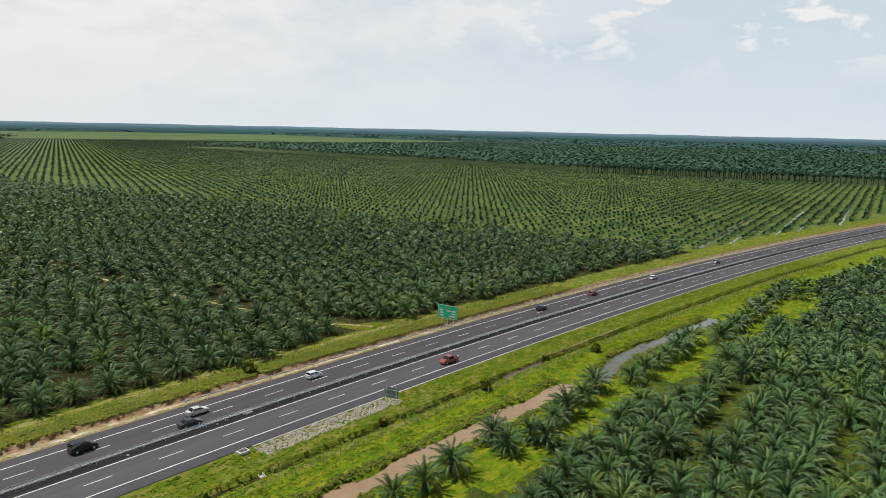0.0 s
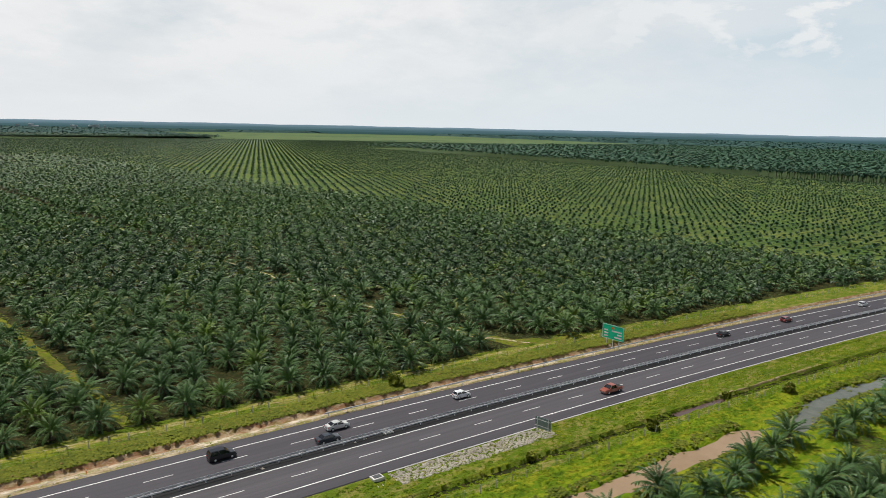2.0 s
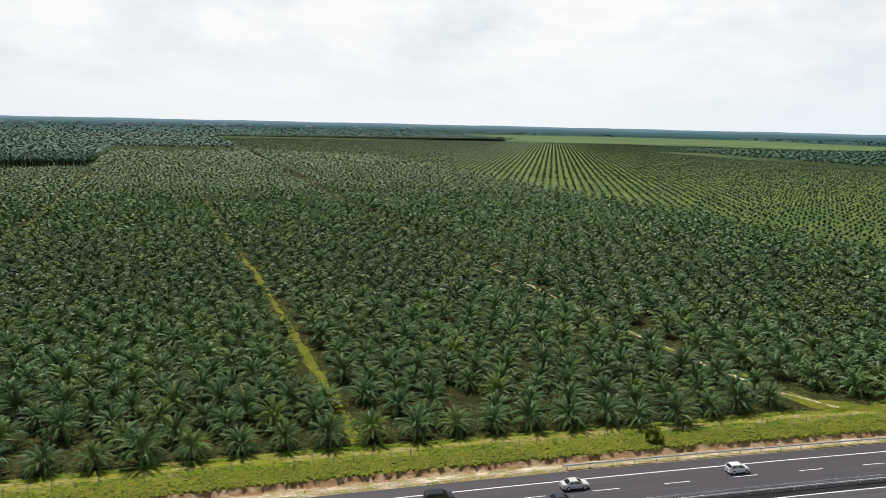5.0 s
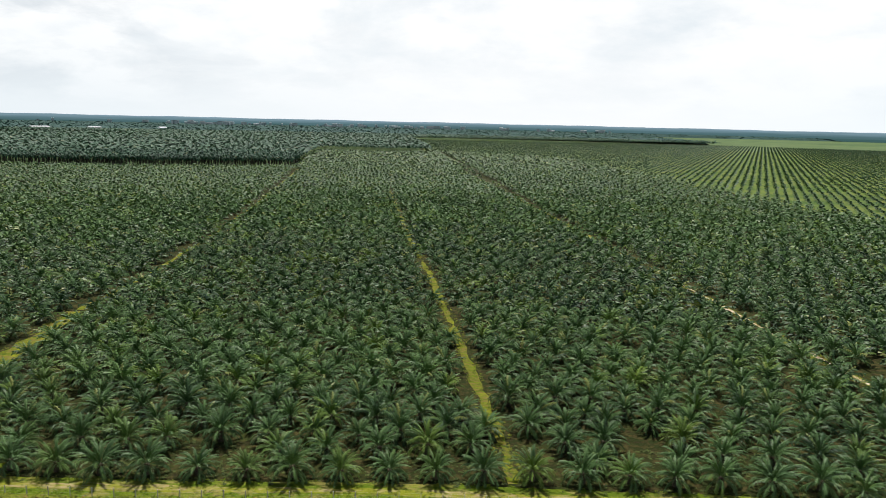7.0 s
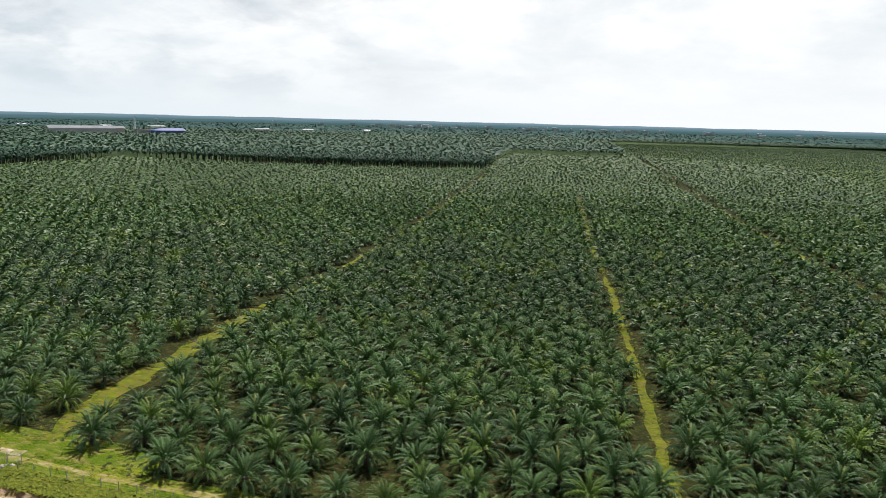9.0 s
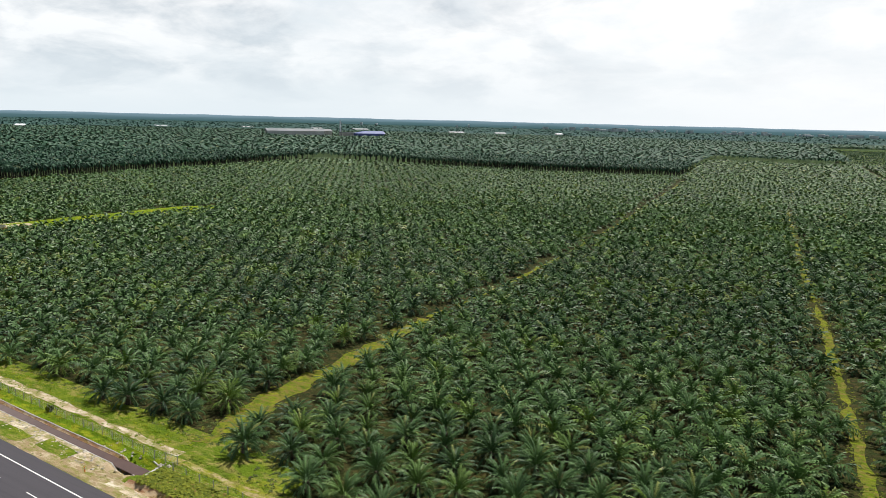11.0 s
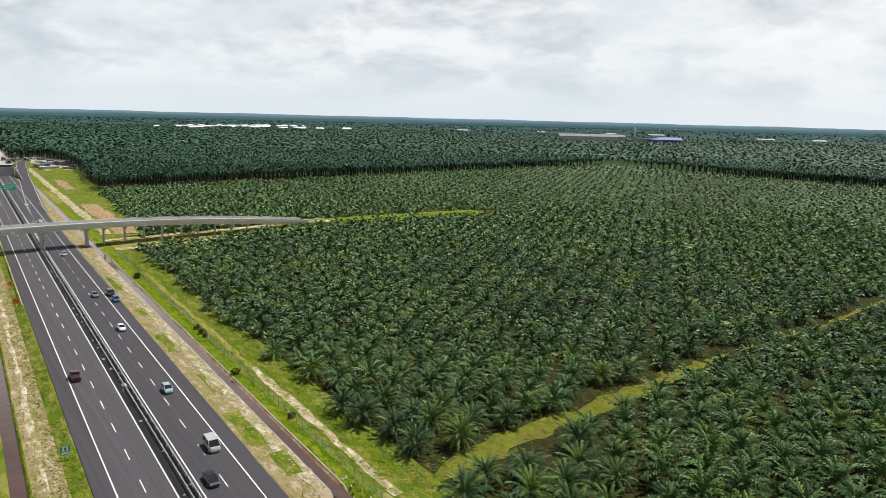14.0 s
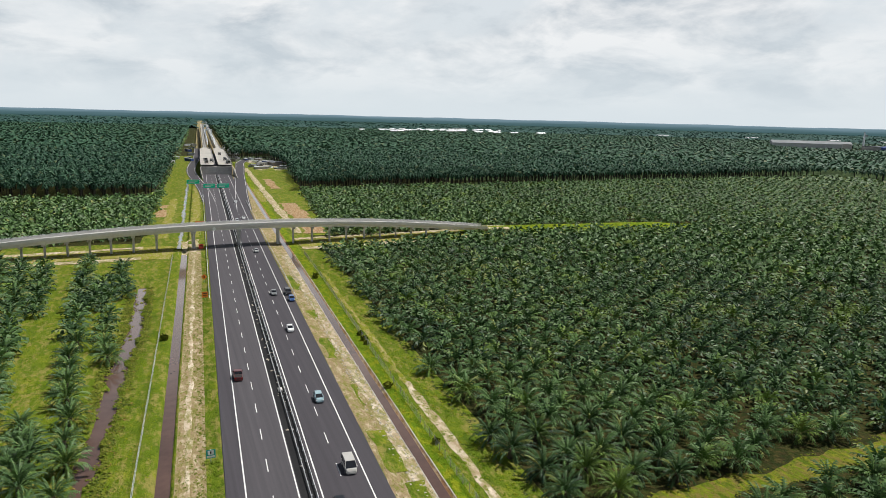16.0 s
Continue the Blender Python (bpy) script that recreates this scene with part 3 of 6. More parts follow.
def stepped(bm, height, r):
    """A short trunk wrapped in old leaf bases."""
    rings, seg = 6, 9
    rows = []
    for k in range(rings * 2 + 1):
        z = -0.3 + (height + 0.3) * k / (rings * 2)
        rr = r * (1.15 if k % 2 else 0.85) * (1.25 - 0.35 * k / (rings * 2))
        rows.append([bm.verts.new((rr * math.cos(2 * math.pi * (i + (k % 2) * 0.5) / seg), rr * math.sin(2 * math.pi * (i + (k % 2) * 0.5) / seg), z)) for i in range(seg)])
    for a, b in zip(rows, rows[1:]):
        for i in range(seg):
            bm.faces.new((a[i], a[(i + 1) % seg], b[(i + 1) % seg], b[i]))
    bm.faces.new(rows[-1])
    return bm


def near_palms(points, rng):
    """The palms closest to the flight, each a thing with trunk and fronds or crown."""
    trunks, crowns = [], []
    for k in range(6):
        bm = stepped(bmesh.new(), 1.65, 0.42)
        me = bpy.data.meshes.new("trunk")
        bm.to_mesh(me)
        bm.free()
        me.materials.append(M["trunk"])
        trunks.append(me)
        v, f = crown(rng, 42, 14, 0.56)
        me = mesh_arrays("crown", v, f)
        me.materials.append(M["frond"])
        crowns.append(me)
    fronds = []
    for k in range(12):
        q = (k + 0.5) / 12
        v, f = frond(rng, *frond_habit(rng, q), 18, 0.52)
        me = mesh_arrays("frond", v + (0.2, 0, 0), f)
        me.materials.append(M["frond"])
        fronds.append(me)
    z = ground_height(points[:, 0], points[:, 1])
    for k, (p, zz) in enumerate(zip(points, z)):
        size = rng.uniform(0.86, 1.14) * (0.96 if p[1] < 60 else 1.0)
        t = thing("oil_palm", Matrix.LocRotScale((p[0], p[1], zz), Euler((0, 0, rng.uniform(0, 6.28))), (size, size, size * rng.uniform(0.9, 1.12))),
                  "mature oil palm with arching dark green fronds on a short trunk", "palm tree", "oil palms by the motorway")
        link("trunk", trunks[k % 6], None, t)
        if -62 < p[0] < 66 and 60 < p[1] < 109:
            for j in range(46):
                q = (j + 0.5) / 46
                fr = link("frond", fronds[min(11, int(q * 12))], None, t)
                fr.matrix_basis = Matrix.LocRotScale((0, 0, 1.75 - 0.5 * q), Euler((rng.uniform(-0.2, 0.2), rng.uniform(-0.15, 0.15), j * 2.39996 + rng.uniform(-0.2, 0.2))), None)
        else:
            link("crown", crowns[rng.integers(0, 6)], None, t)


def clear_of(p, lines):
    keep = np.ones(len(p), bool)
    for pts, w in lines:
        keep &= line_distance(p[:, 0], p[:, 1], pts) > w
    return p[keep]


def build_palms():
    rng = np.random.default_rng(7)
    eye = np.array((2.0, 5.0))
    wide = lattice(-2600, 2600, -700, 2600, rng, 1.15)
    dist = np.hypot(*(wide - eye).T)
    wide = wide[(dist < 2300)]
    b = block_of(wide[:, 0], wide[:, 1])
    field = lattice(-260, 2250, 40, 2250, rng, 0.6, 8.2)
    field = field[np.hypot(*(field - eye).T) < 2250]
    lanes = [(LANE_A, 2.3), (LANE_B, 2.8), (LANE_WEST, 4.4), (LANE_WEST_FAR, 3.3), (LANE_B_FAR, 3.4), ([(126, 89), (114, 96), (111, 106)], 4.6)]
    # ---- mature block north of the road
    mature = clear_of(wide[b == 1], lanes)
    mature = mature[rng.random(len(mature)) > 0.012]
    # the first row keeps its own even line along the fence
    fx = np.arange(-58.5, 70, 7.45)
    first = np.stack([fx, 95.4 + 0.7 * np.sin(fx / 23.0)], 1) + rng.uniform(-0.5, 0.5, (len(fx), 2))
    first = np.concatenate([first, [(317.0, 86.5), (311.5, 92.0)]])
    first = first[np.abs(first[:, 0] - 19.5) > 1.6]
    mature = np.concatenate([mature[(mature[:, 1] > 100.5) | (mature[:, 0] < -63) | (mature[:, 0] > 72)], first])
    # ---- south side: rows with grassy lanes between them
    rows = []
    for (ax, ay), (bx, by), gap in (((-118, 32.2), (-213, 24.8), 9.2), ((-181, 34.4), (-258, 28.4), 8.6), ((-242, 34.8), (-288, 32.0), 8.8),
                                    ((-112, 27.4), (-140, 24.8), 8.8), ((-128, 24.0), (-147, 22.4), 9.4), ((-224, 23.5), (-300, 21.0), 8.0), ((-232, 27.0), (-262, 27.5), 8.0),
                                    ((79, 20.0), (116, 22.0), 6.2), ((127, 18.6), (166, 20.5), 6.4), ((172, 15.0), (262, 20.0), 7.5)):
        n = max(2, int(math.hypot(bx - ax, by - ay) / gap) + 1)
        q = np.linspace(0, 1, n)
        rows.append(np.stack([ax + (bx - ax) * q, ay + (by - ay) * q], 1) + rng.uniform(-0.9, 0.9, (n, 2)))
    rows.append(np.array([(53, 23.0), (59, 22.0), (66.4, 22.6), (80.6, 24.4), (86, 16.5), (245, 12.0), (262, 15.0)]))
    south = wide[(b == 4) & (wide[:, 0] <= 0)]
    dense = lattice(0, 420, -330, 60, rng, 1.4, 6.1)
    south = np.concatenate([south, dense[block_of(dense[:, 0], dense[:, 1]) == 4]])
    x, y = south[:, 0], south[:, 1]
    ok = np.where(x > 0, y < 8.0 + 4.0 * smooth(60, 110, x) * (1 - smooth(112, 124, x)) + 3.0 * smooth(200, 280, x), y < 17.0 - 0.06 * np.maximum(-x - 165, 0))
    ok &= ~((np.abs(y + 4 - (x - 120) * 0.02) < 3.2) & (x > 85) & (x < 150)) & ~((np.abs(y + 25) < 3) & (x > 98) & (x < 130))
    ok |= x < -345
    ok &= ~((x > 205) & (x < 250) & (y > 2) & (y < 16))
    south = np.concatenate(rows + [south[ok]])
    both = np.concatenate([mature, south])
    both = both[seen_side(both) | (np.hypot(*(both - eye).T) < 260)]
    r = np.hypot(*(both - eye).T)
    dd = both[:, 1] - centre(both[:, 0])
    close = ((dd > 0) & (dd < 62) & (both[:, 0] > -118) & (both[:, 0] < 105)) | ((dd < 0) & (both[:, 0] > 40) & (both[:, 0] < 150) & (both[:, 1] > -34)) | ((dd < 0) & (both[:, 0] < -110) & (both[:, 0] > -200) & (both[:, 1] > 20))
    near_palms(both[close], rng)
    print("near palms", close.sum())
    rest, r = both[~close], r[~close]
    # palms below and behind the flight are seen from afar at most
    r = np.where((rest[:, 1] < 30) & (((rest[:, 0] > -108) & (rest[:, 0] < 42)) | (rest[:, 1] < -75)), np.maximum(r, 400), r)
    r = np.where(r > 250, r + np.where(r > 450, 1.6, 1.0) * rng.uniform(-50, 50, len(r)), r)
    sz = lambda p, lo=0.86, hi=1.16: rng.uniform(lo, hi, len(p)) * (1 + 0.06 * wobble(p[:, 0], p[:, 1], 40.0))
    gz = lambda p: ground_height(p[:, 0], p[:, 1])
    grove = "dense grove of mature oil palms in staggered rows"
    for lo, hi, tpl, lab in ((0, 190, [crown(rng, 32, 7, 0.76) for _ in range(12)], grove),
                             (190, 330, [flatter(crown(rng, 22, 4, 0.98, low=-0.1), 0.86) for _ in range(12)], grove),
                             (330, 520, [flatter(crown(rng, 14, 2, 1.45, low=-0.15), 0.80) for _ in range(10)], "mature oil palm canopy in even rows further off"),
                             (520, 850, [tuft(rng, 11, 4.4, 1.6, wide=0.85, high=1.15, span=1.15) for _ in range(8)], "mature oil palm canopy in even rows further off"),
                             (850, 9000, [tuft(rng, 6, 4.7, 1.7, wide=1.5, bend=False, high=0.9, span=0.8) for _ in range(8)], "far mature oil palm canopy")):
        sel = (r >= lo) & (r < hi)
        scatter("palm_grove", rest[sel], tpl, rng, M["frond"], sz(rest[sel]), gz(rest[sel]), lab)
    # ---- young field
    young = field[(block_of(field[:, 0], field[:, 1]) == 2) & seen_side(field)]
    ry = np.hypot(*(young - eye).T)
    tpl = [tuft(rng, 11, 2.7, 0.7, wide=1.15, high=1.35, span=1.2) for _ in range(8)]
    sel = ry < 700
    scatter("young_palms", young[sel], tpl, rng, M["frond_young"], sz(young[sel], 0.75, 1.2), gz(young[sel]), "young oil palms in straight rows over bright ground cover")
    tpl = [tuft(rng, 5, 3.0, 0.8, wide=1.7, bend=False) for _ in range(8)]
    scatter("young_palms", young[~sel], tpl, rng, M["frond_young"], sz(young[~sel], 0.75, 1.2), gz(young[~sel]), "young oil palms far out on the plain")
    # ---- tall blocks
    tall = wide[(b == 3) & seen_side(wide)]
    rt = np.hypot(*(tall - eye).T)
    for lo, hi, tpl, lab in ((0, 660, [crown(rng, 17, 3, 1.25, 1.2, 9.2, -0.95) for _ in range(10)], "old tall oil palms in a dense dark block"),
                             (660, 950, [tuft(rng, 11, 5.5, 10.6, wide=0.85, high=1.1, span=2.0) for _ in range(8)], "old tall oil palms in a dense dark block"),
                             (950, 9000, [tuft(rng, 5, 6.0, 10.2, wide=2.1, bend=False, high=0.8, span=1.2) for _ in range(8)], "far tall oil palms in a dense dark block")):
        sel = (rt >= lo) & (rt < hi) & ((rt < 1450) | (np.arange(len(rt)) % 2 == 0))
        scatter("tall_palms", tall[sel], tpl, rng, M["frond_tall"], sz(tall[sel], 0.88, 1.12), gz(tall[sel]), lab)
    sel = rt < 950
    a = np.arange(5) * 2 * math.pi / 5
    tv = np.concatenate([np.stack([w * np.cos(a), w * np.sin(a), np.full(5, h)], 1) for w, h in ((0.42, -0.2), (0.27, 10.9))])
    tf = np.array([(i, (i + 1) % 5, 5 + (i + 1) % 5) for i in range(5)] + [(i, 5 + (i + 1) % 5, 5 + i) for i in range(5)])
    scatter("tall_trunks", tall[sel], [(tv, tf)], rng, M["old_trunk"], sz(tall[sel], 0.88, 1.0), gz(tall[sel]), "straight grey-brown trunks of old oil palms")


def build_far_woods():
    """Closed canopy far out on the plain, as one uneven sheet."""
    rng = np.random.default_rng(5)
    g = np.arange(-4850, 4851, 26.0)
    X, Y = np.meshgrid(g, g, indexing="ij")
    bl = block_of(X, Y)
    r = np.hypot(X, Y)
    wood = (((bl == 3) | (bl == 1)) & (r > 2285)) | ((bl == 4) & (r > 700))
    wood &= r < 4000
    Z = np.where(wood, 10.0 + rng.uniform(-1.6, 1.6, X.shape) + 1.2 * wobble(X, Y, 120.0), -1.0)
    X = X + rng.uniform(-8, 8, X.shape)
    Y = Y + rng.uniform(-8, 8, Y.shape)
    n = len(g)
    i, j = np.meshgrid(np.arange(n - 1), np.arange(n - 1), indexing="ij")
    any_wood = wood[:-1, :-1] | wood[1:, :-1] | wood[1:, 1:] | wood[:-1, 1:]
    full = wood[:-1, :-1] & wood[1:, :-1] & wood[1:, 1:] & wood[:-1, 1:]
    a = (i * n + j)[np.where(r[:-1, :-1] < 2340, full, any_wood)]
    f = np.stack([a, a + n, a + n + 1, a + 1], 1)
    used, inv = np.unique(f, return_inverse=True)
    v = np.stack([X, Y, Z], -1).reshape(-1, 3)[used]
    tagged(link("far_woods", mesh_arrays("far_woods", v, inv.reshape(f.shape)), M["hazed_far_wood"]), "distant closed plantation canopy on the plain", "woods", kind="stuff")

    # single crowns that roughen the far canopy
    p = rng.uniform(-3900, 3900, (150000, 2))
    rr = np.hypot(*p.T)
    p = p[(rr > 2270) & (rr < 3880) & seen_side(p)]
    bp = block_of(p[:, 0], p[:, 1])
    p = p[((bp == 3) | (bp == 1))]
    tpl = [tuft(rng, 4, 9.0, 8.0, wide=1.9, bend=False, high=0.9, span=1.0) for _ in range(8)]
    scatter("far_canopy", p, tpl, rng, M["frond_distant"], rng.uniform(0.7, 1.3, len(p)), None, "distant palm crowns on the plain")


build_palms()
build_far_woods()

# ---------------------------------------------------------------- verges, water
M["median_dark"] = material("median_black", two_scale((0.010, 0.010, 0.011), (0.022, 0.022, 0.023), 0.2, 3.0), 0.8, spec=0.2)
M["steel_dark"] = material("dark_steel", two_scale((0.06, 0.065, 0.07), (0.11, 0.115, 0.12), 0.3, 4.0), 0.5, metal=0.6)
M["sign_green"] = material("sign_green", two_scale((0.0, 0.56, 0.32), (0.005, 0.64, 0.37), 0.4, 5.0), 0.45)
M["sign_white"] = material("sign_white", two_scale((0.74, 0.76, 0.76), (0.82, 0.83, 0.83), 0.4, 5.0), 0.45)
M["sign_back"] = material("sign_back", two_scale((0.13, 0.19, 0.18), (0.18, 0.24, 0.23), 0.4, 3.0), 0.55, metal=0.3)
M["sign_orange"] = material("sign_orange", two_scale((0.80, 0.20, 0.02), (0.86, 0.26, 0.03), 0.4, 5.0), 0.45)
M["sign_red"] = material("sign_red", two_scale((0.55, 0.03, 0.02), (0.62, 0.05, 0.03), 0.4, 5.0), 0.45)
M["sign_teal"] = material("sign_teal", two_scale((0.0, 0.30, 0.26), (0.01, 0.36, 0.31), 0.4, 5.0), 0.45)
M["rubber"] = material("rubber", two_scale((0.012, 0.012, 0.012), (0.025, 0.025, 0.025), 1.0, 9.0), 0.8)
M["glass_dark"] = material("car_glass", two_scale((0.010, 0.012, 0.014), (0.02, 0.022, 0.025), 1.0, 9.0), 0.05, spec=0.8)
M["lamp_red"] = material("lamp_red", two_scale((0.35, 0.01, 0.01), (0.45, 0.02, 0.02), 1.0, 9.0), 0.2)
M["lamp_clear"] = material("lamp_clear", two_scale((0.6, 0.62, 0.64), (0.7, 0.72, 0.74), 1.0, 9.0), 0.1)
M["stone"] = material("rubble_stone", two_scale((0.30, 0.265, 0.21), (0.47, 0.43, 0.36), 0.4, 3.0), 0.95)
M["roof_grey"] = material("roof_sheet", two_scale((0.11, 0.12, 0.13), (0.18, 0.195, 0.205), 0.05, 0.6), 0.8, spec=0.1)
M["roof_white"] = material("white_roof_sheet", two_scale((0.68, 0.70, 0.72), (0.80, 0.82, 0.84), 0.02, 0.3), 0.5)
M["cladding_blue"] = material("blue_cladding", two_scale((0.03, 0.06, 0.22), (0.05, 0.09, 0.30), 0.1, 0.8), 0.5)
M["wall_dark"] = material("shaded_wall", two_scale((0.16, 0.15, 0.14), (0.25, 0.24, 0.22), 0.1, 0.8), 0.8)


def ribbon(name, x0, x1, d0, d1, mat, lift=0.035, step=1.5, across=5, wave=0.5, seed=0.0, kind="structure", label="", category="", z=None):
    """A strip of another surface along the motorway with ragged edges, lying on the ground."""
    x = np.arange(x0, x1 + step / 2, step)
    c = centre(x)
    lo = d0 + wave * (wobble(x, c, 3.1, seed) * 0.6 + wobble(x, c, 11.0, seed + 2) * 0.7)
    hi = d1 + wave * (wobble(x, c, 2.7, seed + 5) * 0.6 + wobble(x, c, 13.0, seed + 7) * 0.7)
    q = np.linspace(0, 1, across)[:, None]
    dd = lo + (hi - lo) * q
    X = np.broadcast_to(x, dd.shape)
    Y = c + dd
    Z = (ground_height(X, Y) + lift * np.sin(math.pi * np.clip(q, 0.04, 0.96)) ** 0.5 + 0.01) if z is None else np.full(dd.shape, z)
    v = np.stack([X, Y, Z], -1).reshape(-1, 3)
    n = len(x)
    i, j = np.meshgrid(np.arange(across - 1), np.arange(n - 1), indexing="ij")
    a = (i * n + j).ravel()
    f = np.stack([a, a + 1, a + 1 + n, a + n], 1)
    ob = link(name, mesh_arrays(name, v, f), mat)
    ob.data.shade_smooth()
    return tagged(ob, label, category, kind=kind)


def lane_strip(pts, w, mat, label, lift=0.06, seed=0.0, name="trim_lane"):
    """A worn lane between palms, with ragged edges and a width that comes and goes."""
    p = np.array(pts, float)
    s = np.concatenate([[0], np.cumsum(np.hypot(*np.diff(p, axis=0).T))])
    q = np.arange(0, s[-1], 1.6)
    x, y = np.interp(q, s, p[:, 0]), np.interp(q, s, p[:, 1])
    tx, ty = np.gradient(x), np.gradient(y)
    L = np.hypot(tx, ty)
    nx, ny = -ty / L, tx / L
    a = w * (1 + 0.6 * wobble(q, q * 0, 3.0, seed) + 0.4 * wobble(q, q * 0, 15.0, seed + 3))
    b = w * (1 + 0.6 * wobble(q, q * 0, 3.6, seed + 5) + 0.4 * wobble(q, q * 0, 13.0, seed + 8))
    u = np.linspace(0, 1, 5)[:, None]
    off = -a + (a + b) * u
    X, Y = x + nx * off, y + ny * off
    v = np.stack([X, Y, ground_height(X, Y) + lift * np.sin(math.pi * np.clip(u, 0.05, 0.95))], -1).reshape(-1, 3)
    n = len(q)
    i, j = np.meshgrid(np.arange(4), np.arange(n - 1), indexing="ij")
    k = (i * n + j).ravel()
    ob = link(name, mesh_arrays(name, v, np.stack([k, k + 1, k + 1 + n, k + n], 1)[:, ::-1]), mat)
    ob.data.shade_smooth()
    return tagged(ob, label, "lane", kind="structure")


def build_verges():
    lane_strip(LANE_A, 1.0, M["lane"], "grassy harvest lane between palm rows", seed=1)
    lane_strip(LANE_B, 1.3, M["lane"], "grassy harvest lane between palm rows", seed=2)
    lane_strip(LANE_B[:4], 0.7, M["sand"], "pale worn wheel track in a harvest lane", 0.12, 3, "sand_track")
    lane_strip([(136, 89.5), (124, 90.5), (115, 95), (111, 104), (109, 114)], 2.6, M["lane"], "grassy mouth of a harvest lane", 0.09, 11)
    lane_strip(LANE_WEST, 2.6, M["lane"], "wide grassy lane between palm blocks", seed=4)
    lane_strip(LANE_WEST_FAR, 0.9, M["lane"], "narrow shaded lane between palm blocks", seed=6)
    ribbon("trim_gravel", -300, -88, 12.4, 16.4, M["gravel"], label="stony gravel verge with thin grass", category="verge", seed=1)
    ribbon("trim_sand", -300, -88, 16.3, 18.8, M["sand"], label="pale sandy bank above a drain", category="verge", seed=2, wave=0.7)
    ribbon("trim_sand", -86, 130, 13.5, 15.7, M["sand"], 0.06, label="pale stony shoulder below a bank", category="verge", seed=13, wave=0.6)
    ribbon("trim_gravel", -86, 320, 12.4, 15.6, M["gravel"], label="stony gravel verge with thin grass", category="verge", seed=3)
    ribbon("trim_soil", -84, 190, 15.4, 17.0, M["red_soil"], label="bare red earth bank", category="bank", seed=4, wave=0.3)
    ribbon("sand_track", -150, -84, 26.2, 28.0, M["sand"], label="pale sandy track along a fence", category="track", seed=6, wave=0.5)
    ribbon("sand_track", -262, -150, 26.3, 27.7, M["worn_track"], label="half overgrown sandy track along a fence", category="track", seed=7, wave=0.6)
    ribbon("sand_track", -86, 140, 24.0, 25.7, M["worn_track"], label="faint worn track along a fence", category="track", seed=8, wave=0.6)
    ribbon("trim_tufts", -310, -95, -19.6, -16.4, M["gravel"], label="brown stony slope above a drain", category="verge", seed=9, wave=0.6)
    ribbon("trim_sand", -310, -95, -18.4, -17.4, M["sand"], label="pale washed-out slope above a drain", category="verge", seed=19, wave=0.5, lift=0.08)
    ribbon("kerb", 50, 420, -12.62, -12.25, M["concrete"], label="pale concrete drain edge beside the asphalt", category="kerb", seed=10, wave=0.02, z=-0.06)
    for x0, x1, d0, d1 in ((-128, -112, 13.6, 16.4), (-108, -99, 14.6, 17.6), (-152, -140, 14.8, 16.2), (-186, -170, 13.4, 15.6), (-214, -203, 14.4, 16.6), (-262, -240, 13.2, 15.8)):
        ribbon("trim_grass", x0, x1, d0, d1, M["grass"], 0.10, wave=0.9, seed=x0, label="patch of grass on a stony verge", category="verge")
    # water
    ribbon("water_drain", -700, -80, 18.9, 21.2, M["ditch_water"], label="still brown water in a straight drain", category="drain", wave=0.0, z=-0.88)
    ribbon("water_drain", -312, -60, -23.0, -19.9, M["ditch_water"], label="still purple-brown water in a straight drain", category="drain", wave=0.0, z=-0.98)
    ribbon("trim_soil", 127, 168, -20.3, -19.7, M["gravel"], label="bare edge of a grassy drain", category="bank", seed=12, wave=0.3)
    ribbon("water_drain", 111, 127, -23.0, -19.9, M["ditch_water"], label="shallow brown water in a grassy drain", category="drain", wave=0.0, z=-1.0)
    for x0, x1, d0, d1, m in ((-505, -350, -33, -28.5, "worn_track"), (-470, -420, -38, -33, "red_soil"), (-640, -350, -19.5, -15, "worn_track"), (-560, -480, 21.5, 26.5, "worn_track"), (-640, -560, 36, 43, "red_soil"), (-345, -310, -24.0, -15.5, "sand"), (-330, -302, -40, -26.5, "worn_track")):
        ribbon("trim_soil", x0, x1, d0, d1, M[m], 0.14, step=2.5, wave=1.3, seed=x1, label="bare worn soil in a grass verge", category="soil")
    # concrete lining along the drains
    for d, x0, x1 in ((18.75, -300, -90), (21.35, -300, -90)):
        ribbon("kerb_drain", x0, x1, d - 0.08, d + 0.08, M["concrete"], lift=0.06, label="concrete lining edge of a drain", category="kerb", wave=0.04, across=3, seed=d)
    for nm, pts, z, mat, lab in (("water_stream", STREAM_WEST, -0.90, M["ditch_water"], "brown stream winding through grass"), ("water_stream", STREAM_EAST, -0.90, M["mud_water"], "muddy brown stream beside palms"),
                                 ("water_pool", POOL_EAST, -0.85, M["pond_water"], "small pool among palms"), ("water_pond", POND_EAST, -0.85, M["pond_water"], "shallow pond reflecting the sky")):
        V, F = [], []
        for (ax, ay), (bx, by) in zip(pts, pts[1:]):
            L = math.hypot(bx - ax, by - ay)
            nx, ny = -(by - ay) / L * 7, (bx - ax) / L * 7
            ex, ey = (bx - ax) / L * 2, (by - ay) / L * 2
            n = len(V)
            V += [(ax - ex + nx, ay - ey + ny, z), (ax - ex - nx, ay - ey - ny, z), (bx + ex - nx, by + ey - ny, z), (bx + ex + nx, by + ey + ny, z)]
            z -= 0.004
            F.append((n, n + 1, n + 2, n + 3))
        tagged(link(nm, mesh_arrays(nm, V, F), mat), lab, "water", kind="structure")
